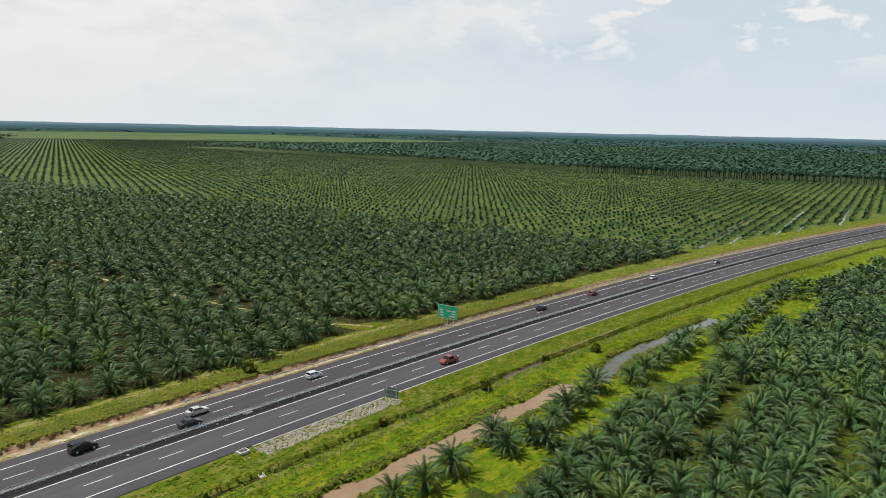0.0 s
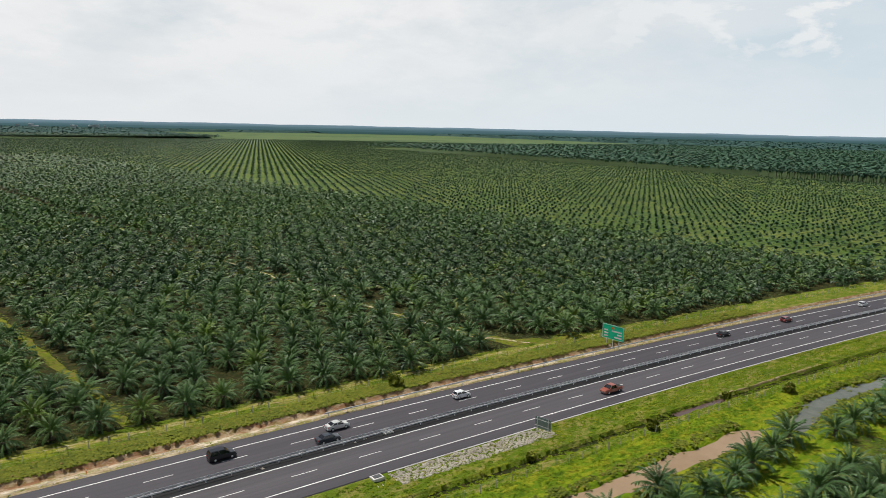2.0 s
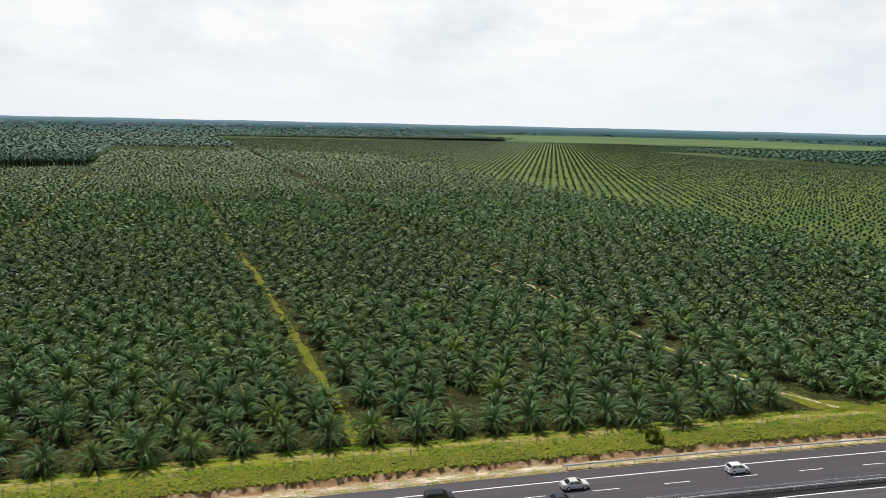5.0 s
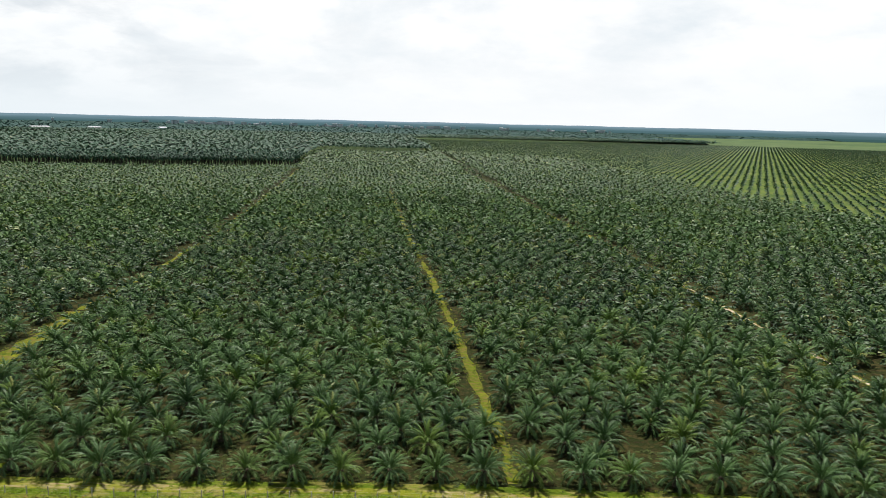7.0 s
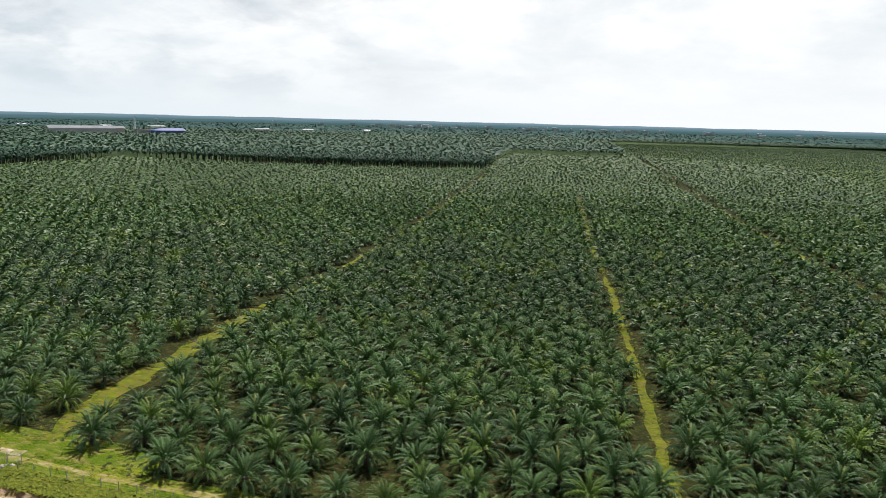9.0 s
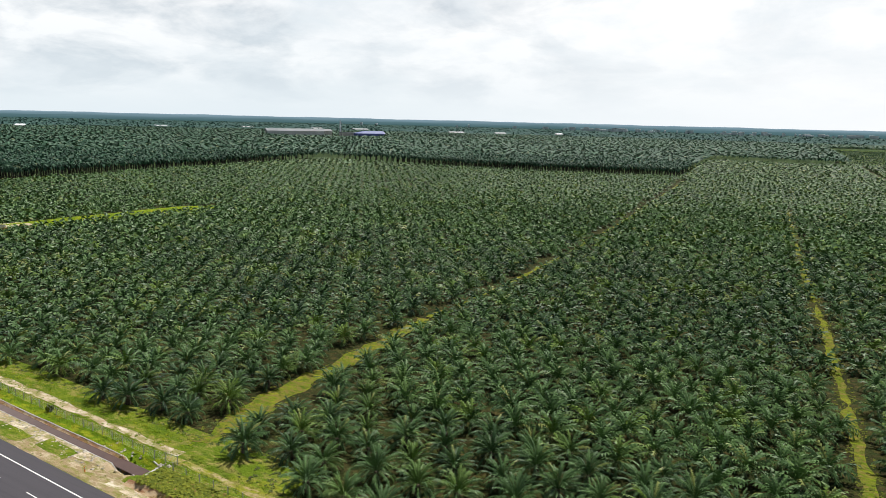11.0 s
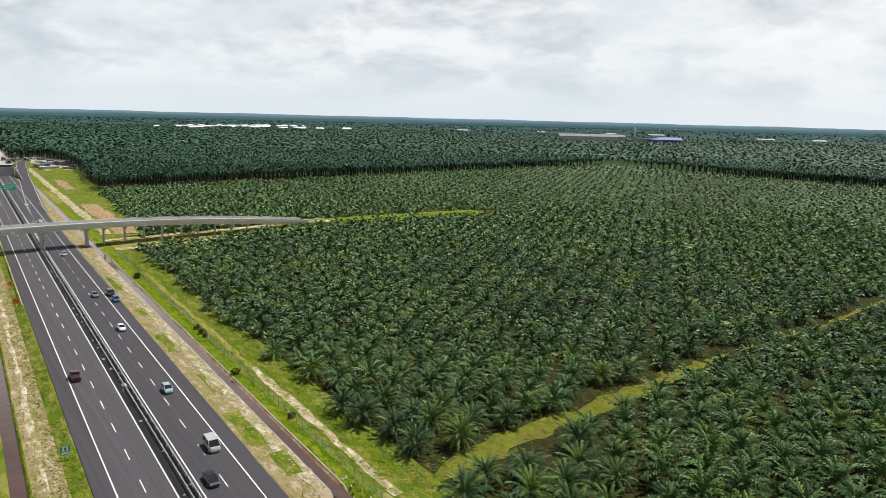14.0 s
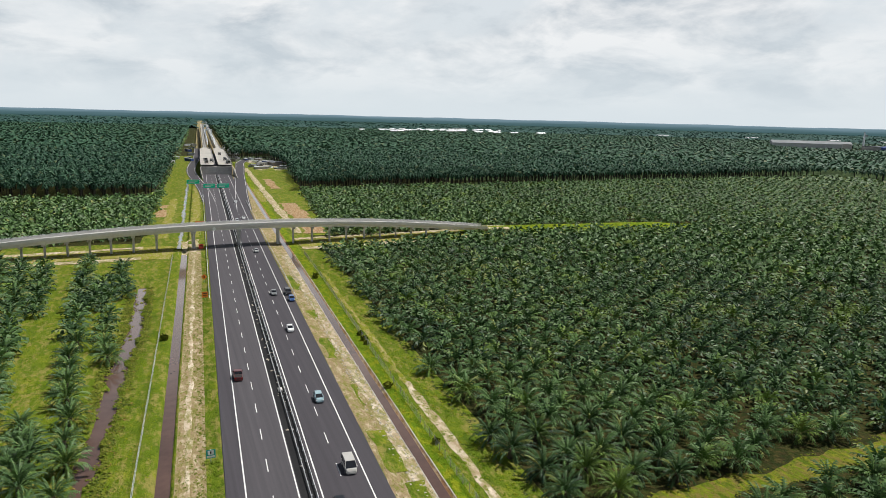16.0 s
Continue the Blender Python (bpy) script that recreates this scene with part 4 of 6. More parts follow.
    # wet lanes in the young field
    for (ax, ay), L, w in (((325, 76.5), 160, 1.4), ((405, 62.5), 150, 1.2), ((484, 46), 240, 1.6), ((350, 70), 40, 1.0), ((430, 57), 30, 1.2)):
        q = np.linspace(0, 1, 60)
        x, y = ax + L * q * 0.991, ay + L * q * 0.138
        ww = w * (0.35 + 0.65 * np.abs(wobble(x, y, 9.0, ax)))
        v = np.concatenate([np.stack([x, y - ww, ground_height(x, y) + 0.12], 1), np.stack([x, y + ww, ground_height(x, y) + 0.12], 1)])
        i = np.arange(59)
        tagged(link("water_furrow", mesh_arrays("water_furrow", v, np.stack([i, i + 1, i + 61, i + 60], 1)), M["pond_water"]), "standing water in a furrow between young palms", "water", kind="structure")


build_verges()


def clumps(name, points, size, rng, mat, label, category, blades=7, z=None):
    tpl = [tuft(rng, blades, 1.0, 0.05, wide=1.3, high=0.62, span=0.6) for _ in range(6)]
    p = np.asarray(points)
    s = size * 0.68 * rng.uniform(0.5, 1.5, len(p))
    return scatter(name, p, tpl, rng, mat, s, ground_height(p[:, 0], p[:, 1]) if z is None else z, label, category)


def band(rng, n, x0, x1, d0, d1):
    x = rng.uniform(x0, x1, n)
    d = rng.uniform(d0, d1, n)
    return np.stack([x, centre(x) + d], 1)


def build_clumps():
    rng = np.random.default_rng(21)
    clumps("creeper_cover", band(rng, 9000, -82, 200, 17.2, 21.6), 1.05, rng, M["creeper"], "low tangled green creeper on a bank", "plants", 6)
    clumps("grass_tufts", band(rng, 3200, -82, 200, 22, 28), 0.42, rng, M["grass"], "uneven tall grass along a fence", "grass", 5)
    clumps("grass_tufts", band(rng, 2600, -300, -84, 21.9, 33), 0.5, rng, M["lush"], "tall grass between drain and palms", "grass", 5)
    clumps("grass_tufts", band(rng, 11000, 15, 330, -30, -13), 0.5, rng, M["lush"], "lush tall grass on the slope below the road", "grass", 5)
    clumps("grass_tufts", band(rng, 3000, -300, -95, -30, -23.5), 0.26, rng, M["lush"], "lush grass along a wire fence", "grass", 5)
    clumps("grass_tufts", band(rng, 2200, -300, -95, -19.5, -12.8), 0.4, rng, M["grass"], "rough grass on the road bank", "grass", 5)
    p = np.concatenate([band(rng, 900, -295, -88, 12.6, 18.6), band(rng, 500, -80, 180, 12.6, 15.5)])
    clumps("grass_tufts", p, 0.3, rng, M["grass"], "thin weeds in gravel", "grass", 5)
    p = np.stack([rng.uniform(30, 330, 11000), rng.uniform(-60, 34, 11000)], 1)
    p2 = np.stack([rng.uniform(-330, -100, 4500), rng.uniform(-20, 42, 4500)], 1)
    p = np.concatenate([p, p2])
    p = p[(p[:, 1] - centre(p[:, 0]) < -26) & (ground_height(p[:, 0], p[:, 1]) > -0.62)]
    clumps("grass_tufts", p, 0.5, rng, M["lush"], "bright swamp grass between palms", "grass", 5)
    p = np.concatenate([band(rng, 3600, -70, 230, 26.5, 42), band(rng, 1600, -260, -70, 32, 46), np.stack([rng.uniform(40, 200, 3500), rng.uniform(-60, 12, 3500)], 1)])
    clumps("undergrowth", p, 0.55, rng, M["fern"], "low dull green undergrowth below palms", "plants", 6)
    # reeds along the water
    pts = []
    for line, w in ((POND_EAST, 3.0), (STREAM_EAST, 3.7), (POOL_EAST, 2.6), (STREAM_WEST, 2.7)):
        for (ax, ay), (bx, by) in zip(line, line[1:]):
            L = math.hypot(bx - ax, by - ay)
            k = int(L * 9)
            q, side = rng.random(k), rng.choice((-1.0, 1.0), k) * (w + rng.normal(0, 0.75, k))
            pts.append(np.stack([ax + (bx - ax) * q - (by - ay) / L * side, ay + (by - ay) * q + (bx - ax) / L * side], 1))
    p = np.concatenate(pts)
    clumps("reeds", p, 0.95, rng, M["creeper"], "green reeds and grass at the water's edge", "plants", 6, np.maximum(ground_height(p[:, 0], p[:, 1]), -0.95))
    # undergrowth in the lanes
    pts = []
    for lane, w, n in ((LANE_A, 2.2, 1300), (LANE_B, 2.4, 900), (LANE_WEST, 4.2, 1100)):
        for (ax, ay), (bx, by) in zip(lane, lane[1:]):
            k = int(n * math.hypot(bx - ax, by - ay) / 300) + 10
            q = rng.random(k)
            pts.append(np.stack([ax + (bx - ax) * q + rng.uniform(-w, w, k), ay + (by - ay) * q], 1))
    clumps("undergrowth", np.concatenate(pts), 0.55, rng, M["creeper"], "yellow-green undergrowth in harvest lanes", "plants", 6)


build_clumps()

# ---------------------------------------------------------------- barriers and fences


def beam(x, d, z, mat, parent, name="rail", h=0.31, w=0.08):
    """A W-shaped rail along the motorway."""
    c = centre(x)
    prof = [(0, -h / 2), (w, -h / 3), (w, -h / 6), (0, 0), (w, h / 6), (w, h / 3), (0, h / 2), (-0.02, h / 2), (-0.02, -h / 2)]
    v = np.concatenate([np.stack([x, c + d + a, np.full_like(x, z + b)], 1) for a, b in prof])
    n = len(x)
    i = np.arange(n - 1)
    m = len(prof)
    f = np.concatenate([np.stack([i + k * n, i + 1 + k * n, i + 1 + ((k + 1) % m) * n, i + ((k + 1) % m) * n], 1) for k in range(m)])
    return link(name, mesh_arrays(name, v, f), mat, parent)


def shared_mesh(name, bm, mat):
    me = bpy.data.meshes.new(name)
    bm.to_mesh(me)
    bm.free()
    me.materials.append(mat)
    return me


POST = shared_mesh("post", cube(-0.06, 0.06, -0.05, 0.05, -0.4, 0.78), M["steel"])


def guardrail(x0, x1, d, label, post_from, post_to, group, side=1, mat="steel", gap=4.0):
    t = thing("guardrail", None, label, "guardrail", group)
    beam(np.arange(x0, x1 + 2, 4.0), d, 0.62, M[mat], t, w=0.08 * side)
    me, far = POST, []
    for x in np.arange(x0 + 1, x1, gap):
        if post_from < x < post_to:
            o = link("post", me, None, t)
            o.location = (x, float(centre(x)) + d - 0.06 * side, 0.0)
        else:
            far.append(x)
    if far:
        far = np.array(far)
        c = centre(far) + d - 0.06 * side
        bv = np.array([(sx * 0.06, sy * 0.05, z) for z in (-0.4, 0.78) for sx, sy in ((-1, -1), (1, -1), (1, 1), (-1, 1))])
        bf = np.array([(0, 1, 5, 4), (1, 2, 6, 5), (2, 3, 7, 6), (3, 0, 4, 7), (4, 5, 6, 7)])
        v = (bv[None] + np.stack([far, c, np.zeros_like(far)], 1)[:, None]).reshape(-1, 3)
        f = (bf[None] + (np.arange(len(far)) * 8)[:, None, None]).reshape(-1, 4)
        tagged(link("posts", mesh_arrays("posts", v, f), M["steel"], t), kind="stuff")
    return t


guardrail(-680, 640, 0.85, "galvanised steel crash barrier along the central reservation", -150, 200, "median barriers", 1, "steel")
guardrail(-680, 640, -0.05, "galvanised steel crash barrier along the central reservation", -150, 200, "median barriers", -1, "steel")
guardrail(52, 420, 13.1, "steel crash barrier beside a gravel verge", 52, 200, "verge barriers", -1, "steel")
guardrail(-520, -232, -12.9, "steel crash barrier at the edge of the road", -330, -232, "verge barriers", 1, "steel")
guardrail(-480, -226, 12.9, "steel crash barrier at the edge of the road", -330, -226, "verge barriers", -1, "steel")


def median_strip():
    # near-black strip between the inner edge lines
    ribbon("road_median", -680, 640, -1.45, 1.2, M["median_dark"], wave=0.0, z=0.075, label="near-black strip along the central reservation", category="median", step=4)
    rng = np.random.default_rng(3)
    # rubble and a pale block between the barriers
    V, F = [], []
    for _ in range(110):
        x = rng.uniform(-330, -150) if rng.random() < 0.8 else rng.uniform(-150, 60)
        y = centre(x) + rng.uniform(-0.9, 0.9)
        s = rng.uniform(0.1, 0.35)
        n = len(V)
        V += [(x + s * rng.uniform(0.5, 1.2) * a, y + s * b, 0.07 + s * c) for a, b, c in ((-1, -1, 0), (1, -1, 0), (1, 1, 0), (-1, 1, 0), (0, 0.1, 0.8))]
        F += [(n, n + 1, n + 4), (n + 1, n + 2, n + 4), (n + 2, n + 3, n + 4), (n + 3, n, n + 4)]
    tagged(link("rubble", mesh_arrays("rubble", V, F), M["stone"]), "pale rubble left between two crash barriers", "rubble", kind="stuff")
    for x in (58.0, -152.0):
        y = float(centre(x))
        t = thing("drain_cover", Matrix.Translation((x, y, 0.08)), "pale concrete drain box in the central reservation", "drain")
        part("box", cube(-0.9, 0.9, -0.45, 0.45, 0, 0.28, 0.04), M["concrete"], t)
        part("lid", cube(-0.7, 0.7, -0.32, 0.32, 0.28, 0.34, 0.02), M["deck_concrete"], t)


median_strip()


def fence(x0, x1, d, gap, label, h=1.5, mesh_mat="steel", r=0.006):
    """Wire fence: posts of their own and strands of wire."""
    t = thing("wire_fence", None, label, "fence", "fences along the motorway")
    me = shared_mesh("fence_post", cube(-0.05, 0.05, -0.05, 0.05, -0.3, h), M["concrete"])
    xs = np.arange(x0, x1, gap)
    dd = d(xs) if callable(d) else np.full_like(xs, d)
    ys = centre(xs) + dd
    zs = ground_height(xs, ys)
    for x, y, z in zip(xs, ys, zs):
        link("post", me, None, t).location = (x, y, z)
    for hh in np.linspace(0.12, h - 0.05, 4 if r < 0.005 else 8):
        v, f = [], []
        for k, (x, y, z) in enumerate(zip(xs, ys, zs)):
            v += [(x, y - r, z + hh - r), (x, y + r, z + hh - r), (x, y, z + hh + r)]
            if k:
                n = 3 * k
                f += [(n - 3, n, n + 1, n - 2), (n - 2, n + 1, n + 2, n - 1), (n - 1, n + 2, n, n - 3)]
        link("wire", mesh_arrays("wire", v, f), M[mesh_mat], t)
    return t


fence(-300, -80, lambda x: 24.6 + 0.8 * np.sin(x / 60), 3.0, "pale wire fence with concrete posts above tall grass", 1.6, r=0.010)
fence(-80, 330, lambda x: 22.2 + 0 * x, 3.2, "weathered wire fence along a grassy bank", 1.4, r=0.004)
fence(-305, -90, lambda x: -25.7 + 0 * x, 3.0, "pale wire fence running through bright grass", 1.5, r=0.010)
fence(20, 400, lambda x: -25.5 + 0 * x, 3.2, "weathered wire fence along a wet ditch", 1.4, r=0.004)


def bush(x, y, r, seed):
    """A rounded roadside shrub of many leaves on short stems."""
    rng = np.random.default_rng(seed)
    z = float(ground_height(np.array(x), np.array(y)))
    t = thing("bush", pose(x, y, z), "small dark green shrub on the bank", "shrub", "roadside shrubs")
    bm = bmesh.new()
    for k in range(5):
        a = k * 1.26
        rod(bm, (0, 0, -0.1), (0.5 * r * math.cos(a), 0.5 * r * math.sin(a), r * 0.9), 0.04, 0.015, 5)
    part("stems", bm, M["trunk"], t)
    d = rng.normal(size=(260, 3))
    d /= np.linalg.norm(d, axis=1)[:, None]
    p = d * r * rng.uniform(0.45, 1.0, 260)[:, None] * (1, 1, 0.75) + (0, 0, r * 0.75)
    u = rng.normal(size=(260, 3)) * r * 0.22
    w = rng.normal(size=(260, 3)) * r * 0.16
    v = np.concatenate([p - u, p + w, p + u, p - w])
    i = np.arange(260)
    link("leaves", mesh_arrays("leaves", v, np.stack([i, i + 260, i + 520, i + 780], 1)), M["creeper"], t)


for x, d, r, s in ((72.3, 19.6, 1.5, 1), (73.6, -20.5, 0.9, 2), (101, -24, 1.2, 3), (-186, 24.4, 0.8, 4), (-181.5, 24.5, 0.9, 5), (-178, 24.3, 0.7, 6), (-120, 24.2, 0.7, 7), (-196, -24.4, 1.0, 8), (128, -21.5, 1.1, 9), (142, -27, 1.3, 10), (-148, 22.4, 0.9, 11), (-255, 23, 1.2, 12)):
    bush(x, float(centre(x)) + d, r, s)


def marker_post(x, d):
    y = float(centre(x)) + d
    t = thing("marker_post", pose(x, y, float(ground_height(np.array(x), np.array(y)))), "small orange and white marker post on gravel", "post", "marker posts")
    part("shaft", rod(bmesh.new(), (0, 0, -0.1), (0, 0, 0.95), 0.09, 0.07, 10), M["sign_orange"], t)
    part("band", rod(bmesh.new(), (0, 0, 0.62), (0, 0, 0.78), 0.095, 0.09, 10), M["sign_white"], t)


for x in (10.9, -41.0, -92.0):
    marker_post(x, 14.4)

# ---------------------------------------------------------------- signs


def bars(parent, mat, w, rows, x=0.03):
    """Plain bars in place of lettering on a board facing +x; rows: (y0, y1, z, height)."""
    for y0, y1, z, h in rows:
        part("lettering_bar", cube(x, x + 0.012, y0, y1, z - h / 2, z + h / 2), mat, parent)


def direction_sign():
    """The large green board by the verge; its face looks down the lane to the west."""
    x, y = 134.0, 78.3
    z = float(ground_height(np.array(x), np.array(y)))
    t = thing("road_sign", pose(x, y, z, 0, 0, 184), "large green motorway direction sign on three steel posts", "road sign")
    for d in (-1.9, 0.0, 1.9):
        p = part("post", rod(bmesh.new(), (-0.12, d, -0.4), (-0.12, d, 5.6), 0.10, seg=10), M["steel"], t, "galvanised post")
        part("footing", cube(-0.45, 0.25, d - 0.35, d + 0.35, -0.3, 0.35, 0.04), M["concrete"], p, "concrete footing")
    b = part("board", cube(-0.05, 0.02, -3.3, 3.3, 2.5, 6.3, 0.02), M["sign_green"], t, "green board")
    for args in ((-3.2, 3.2, 6.2, 0.09), (-3.2, 3.2, 2.6, 0.09)):
        bars(b, M["sign_white"], 0, [args], 0.022)
    for s in (-3.2, 3.2):
        part("border", cube(0.022, 0.034, s - 0.045, s + 0.045, 2.6, 6.2), M["sign_white"], b)
    bars(b, M["sign_white"], 0, [(-0.4, 2.7, 4.75, 0.38), (-2.7, -1.5, 4.75, 0.38), (1.3, 2.7, 4.0, 0.38), (-2.7, -1.4, 4.0, 0.38), (0.5, 2.7, 3.25, 0.38), (-2.7, -1.4, 3.25, 0.38)], 0.022)
    part("route_shield", rod(bmesh.new(), (0.02, 0.0, 5.55), (0.035, 0.0, 5.55), 0.42, seg=6), M["sign_orange"], b, "orange route shield")


def back_sign():
    """A smaller board seen from behind."""
    x, y = 82.0, 50.9
    z = float(ground_height(np.array(x), np.array(y)))
    t = thing("road_sign", pose(x, y, z, 0, 0, 12), "grey-green back of a roadside sign on two posts", "road sign")
    for d in (-1.2, 1.2):
        part("post", rod(bmesh.new(), (-0.1, d, -0.3), (-0.1, d, 3.0), 0.07, seg=10), M["steel"], t)
    b = part("board", cube(-0.03, 0.03, -1.7, 1.7, 0.8, 3.0, 0.02), M["sign_back"], t)
    for zz in (1.3, 2.5):
        part("rail", cube(-0.09, -0.03, -1.6, 1.6, zz - 0.05, zz + 0.05), M["steel"], b)


def small_board(x, y, size, h, mat, label, kind="plain"):
    z = float(ground_height(np.array(x), np.array(y)))
    t = thing("road_sign", pose(x, y, z, 0, 0, 2), label, "road sign")
    part("post", rod(bmesh.new(), (-0.06, 0, -0.3), (-0.06, 0, h + size * 0.5), 0.05, seg=8), M["steel"], t)
    if kind == "diamond":
        bm = bmesh.new()
        box(bm, -0.02, 0.02, -size / 2, size / 2, -size / 2, size / 2, 0.015)
        bmesh.ops.rotate(bm, verts=bm.verts, cent=(0, 0, 0), matrix=Matrix.Rotation(radians(45), 3, "X"))
        bmesh.ops.translate(bm, verts=bm.verts, vec=(0, 0, h))
        b = part("board", bm, mat, t)
        part("symbol", cube(0.021, 0.03, -0.12 * size, 0.12 * size, h - 0.25 * size, h + 0.25 * size), M["rubber"], b)
    else:
        b = part("board", cube(-0.02, 0.02, -size * 0.5, size * 0.5, h - size * 0.5, h + size * 0.5, 0.02), mat, t)
        if kind == "phone":
            part("lettering_bar", cube(0.021, 0.03, -size * 0.42, size * 0.42, h - size * 0.42, h - size * 0.2), M["sign_white"], b)
            part("symbol_field", cube(0.021, 0.03, -size * 0.32, size * 0.32, h - size * 0.1, h + size * 0.42), M["sign_white"], b)
            bm = bmesh.new()
            box(bm, 0.031, 0.04, -0.08 * size, 0.06 * size, h - 0.02 * size, h + 0.3 * size)
            part("symbol", bm, M["rubber"], b, "dark handset symbol")
        elif kind == "bars":
            bars(b, M["rubber"], 0, [(-size * 0.35, size * 0.35, h + size * 0.2, size * 0.1), (-size * 0.35, size * 0.35, h - size * 0.1, size * 0.1)], 0.021)


direction_sign()
back_sign()
small_board(-124.0, float(centre(-124.0)) - 14.2, 1.5, 1.7, M["sign_teal"], "teal emergency telephone sign on a steel post", "phone")
small_board(-234.5, float(centre(-234.5)) - 14.2, 1.8, 1.5, M["sign_orange"], "square orange roadworks sign with plain lettering", "bars")
small_board(-257.5, float(centre(-257.5)) - 14.2, 1.4, 2.0, M["sign_orange"], "orange diamond warning sign on a post", "diamond")
small_board(-357.5, float(centre(-357.5)) - 15.2, 4.2, 4.4, M["sign_orange"], "large orange construction notice beyond the flyover", "bars")
small_board(-319.5, float(centre(-319.5)) - 15.0, 1.9, 1.4, M["sign_red"], "small red and white notice under the flyover", "bars")


def overhead_sign(x, d0, d1, boards, label):
    """A gantry arm with green boards over the lanes, facing the traffic from the east."""
    c = float(centre(x))
    t = thing("gantry_sign", pose(x, c, 0, 0, 0, 0), label, "gantry sign", "signs before the interchange")
    post = part("post", rod(bmesh.new(), (0, d0, -0.5), (0, d0, 8.2), 0.25, 0.2, 12), M["steel"], t)
    for z in (6.2, 7.6):
        part("arm", rod(bmesh.new(), (0, d0, z), (0, d1, z), 0.12, seg=8), M["steel"], t)
    for a, b in boards:
        p = part("board", cube(0.15, 0.25, a, b, 5.4, 8.2, 0.03), M["sign_green"], t)
        w = b - a
        bars(p, M["sign_white"], 0, [(a + w * 0.15, b - w * 0.15, 7.3, 0.4), (a + w * 0.15, b - w * 0.35, 6.4, 0.4)], 0.252)


overhead_sign(-545.0, -23.0, -14.5, [(-23.5, -15.0)], "green exit sign on a roadside mast")
overhead_sign(-515.0, -13.5, 1.0, [(-12.5, -5.2), (-3.8, 4.0)], "green direction boards on a steel gantry over the lanes")

# ---------------------------------------------------------------- drainage works


def drain_inlet():
    x, y = 47.6, 53.2
    t = thing("drain_inlet", pose(x, y, -0.35, 0, 0, 0), "concrete drain inlet box beside the road", "drain")
    part("box", cube(-1.0, 1.0, -0.9, 0.6, -0.4, 0.55, 0.05), M["deck_concrete"], t)
    part("grate", cube(-0.7, 0.7, -0.6, 0.35, 0.55, 0.6), M["steel_dark"], t, "dark steel grate")
    bm = bmesh.new()
    box(bm, -0.35, 0.35, -9.0, -0.9, -0.5, -0.25, 0.03)
    box(bm, -0.5, -0.35, -9.0, -0.9, -0.5, 0.0, 0.02)
    box(bm, 0.35, 0.5, -9.0, -0.9, -0.5, 0.0, 0.02)
    bmesh.ops.rotate(bm, verts=bm.verts, cent=(0, -0.9, -0.2), matrix=Matrix.Rotation(radians(4), 3, "X"))
    bmesh.ops.rotate(bm, verts=bm.verts, cent=(0, 0, 0), matrix=Matrix.Rotation(radians(-14), 3, "Z"))
    part("chute", bm, M["concrete"], t, "sloping concrete drain chute")


def culvert_end():
    """Stone-edged basin where the northern drain begins."""
    x, y = -84.6, 87.2
    t = thing("culvert", pose(x, y, -1.05, 0, 0, 8), "weathered concrete culvert mouth at the end of a drain", "culvert")
    bm = bmesh.new()
    box(bm, 0.9, 1.3, -1.7, 1.7, -0.6, 0.75, 0.06)
    part("headwall", bm, M["concrete"], t)
    for s in (-1, 1):
        bm = bmesh.new()
        box(bm, -2.2, 1.1, s * 1.7 - 0.13, s * 1.7 + 0.13, -0.6, 0.35, 0.05)
        bmesh.ops.rotate(bm, verts=bm.verts, cent=(1.1, s * 1.7, 0), matrix=Matrix.Rotation(radians(-24 * s), 3, "Z"))
        part("wing_wall", bm, M["concrete"], t)
    # Black disc before the headwall stands for the shade inside the pipe.
    part("pipe", rod(bmesh.new(), (0.84, 0, 0.0), (0.89, 0, 0.0), 0.55, seg=20), M["rubber"], t, "black disc standing for the dark pipe mouth")


def rubble_apron():
    """Loose stone pitching beside the road."""
    rng = np.random.default_rng(9)
    V, F = [], []
    pts = np.concatenate([band(rng, 1500, 50, 84, -16.6, -12.9), band(rng, 90, -100, -80, 17.5, 23.5), band(rng, 900, -300, -90, 15.4, 18.8), band(rng, 500, -82, 60, 12.8, 15.6)])
    for x, y in pts:
        s = rng.uniform(0.1, 0.28)
        z = float(ground_height(np.array(x), np.array(y)))
        n = len(V)
        V += [(x + s * rng.uniform(0.7, 1.3) * a, y + s * rng.uniform(0.7, 1.3) * b, z - 0.03 + s * c) for a, b, c in ((-1, -1, 0), (1, -1, 0), (1, 1, 0), (-1, 1, 0), (-.5, -.5, .7), (.6, -.4, .7), (.5, .5, .6), (-.5, .4, .7))]
        F += [(n + a, n + b, n + c, n + d) for a, b, c, d in ((0, 1, 5, 4), (1, 2, 6, 5), (2, 3, 7, 6), (3, 0, 4, 7), (4, 5, 6, 7))]
    tagged(link("loose_stones", mesh_arrays("loose_stones", V, F), M["stone"]), "loose pale stones on the banks", "stones", kind="stuff")


drain_inlet()
culvert_end()
rubble_apron()

# ---------------------------------------------------------------- flyover


def fly_x(y):
    return -313.0 - 0.127 * (y + 11.0)


def fly_z(y):
    """Deck level: a hump over the motorway."""
    return 9.1 - (y - 72.0) ** 2 / np.where(np.asarray(y) < 72, 2130.0, 2150.0)


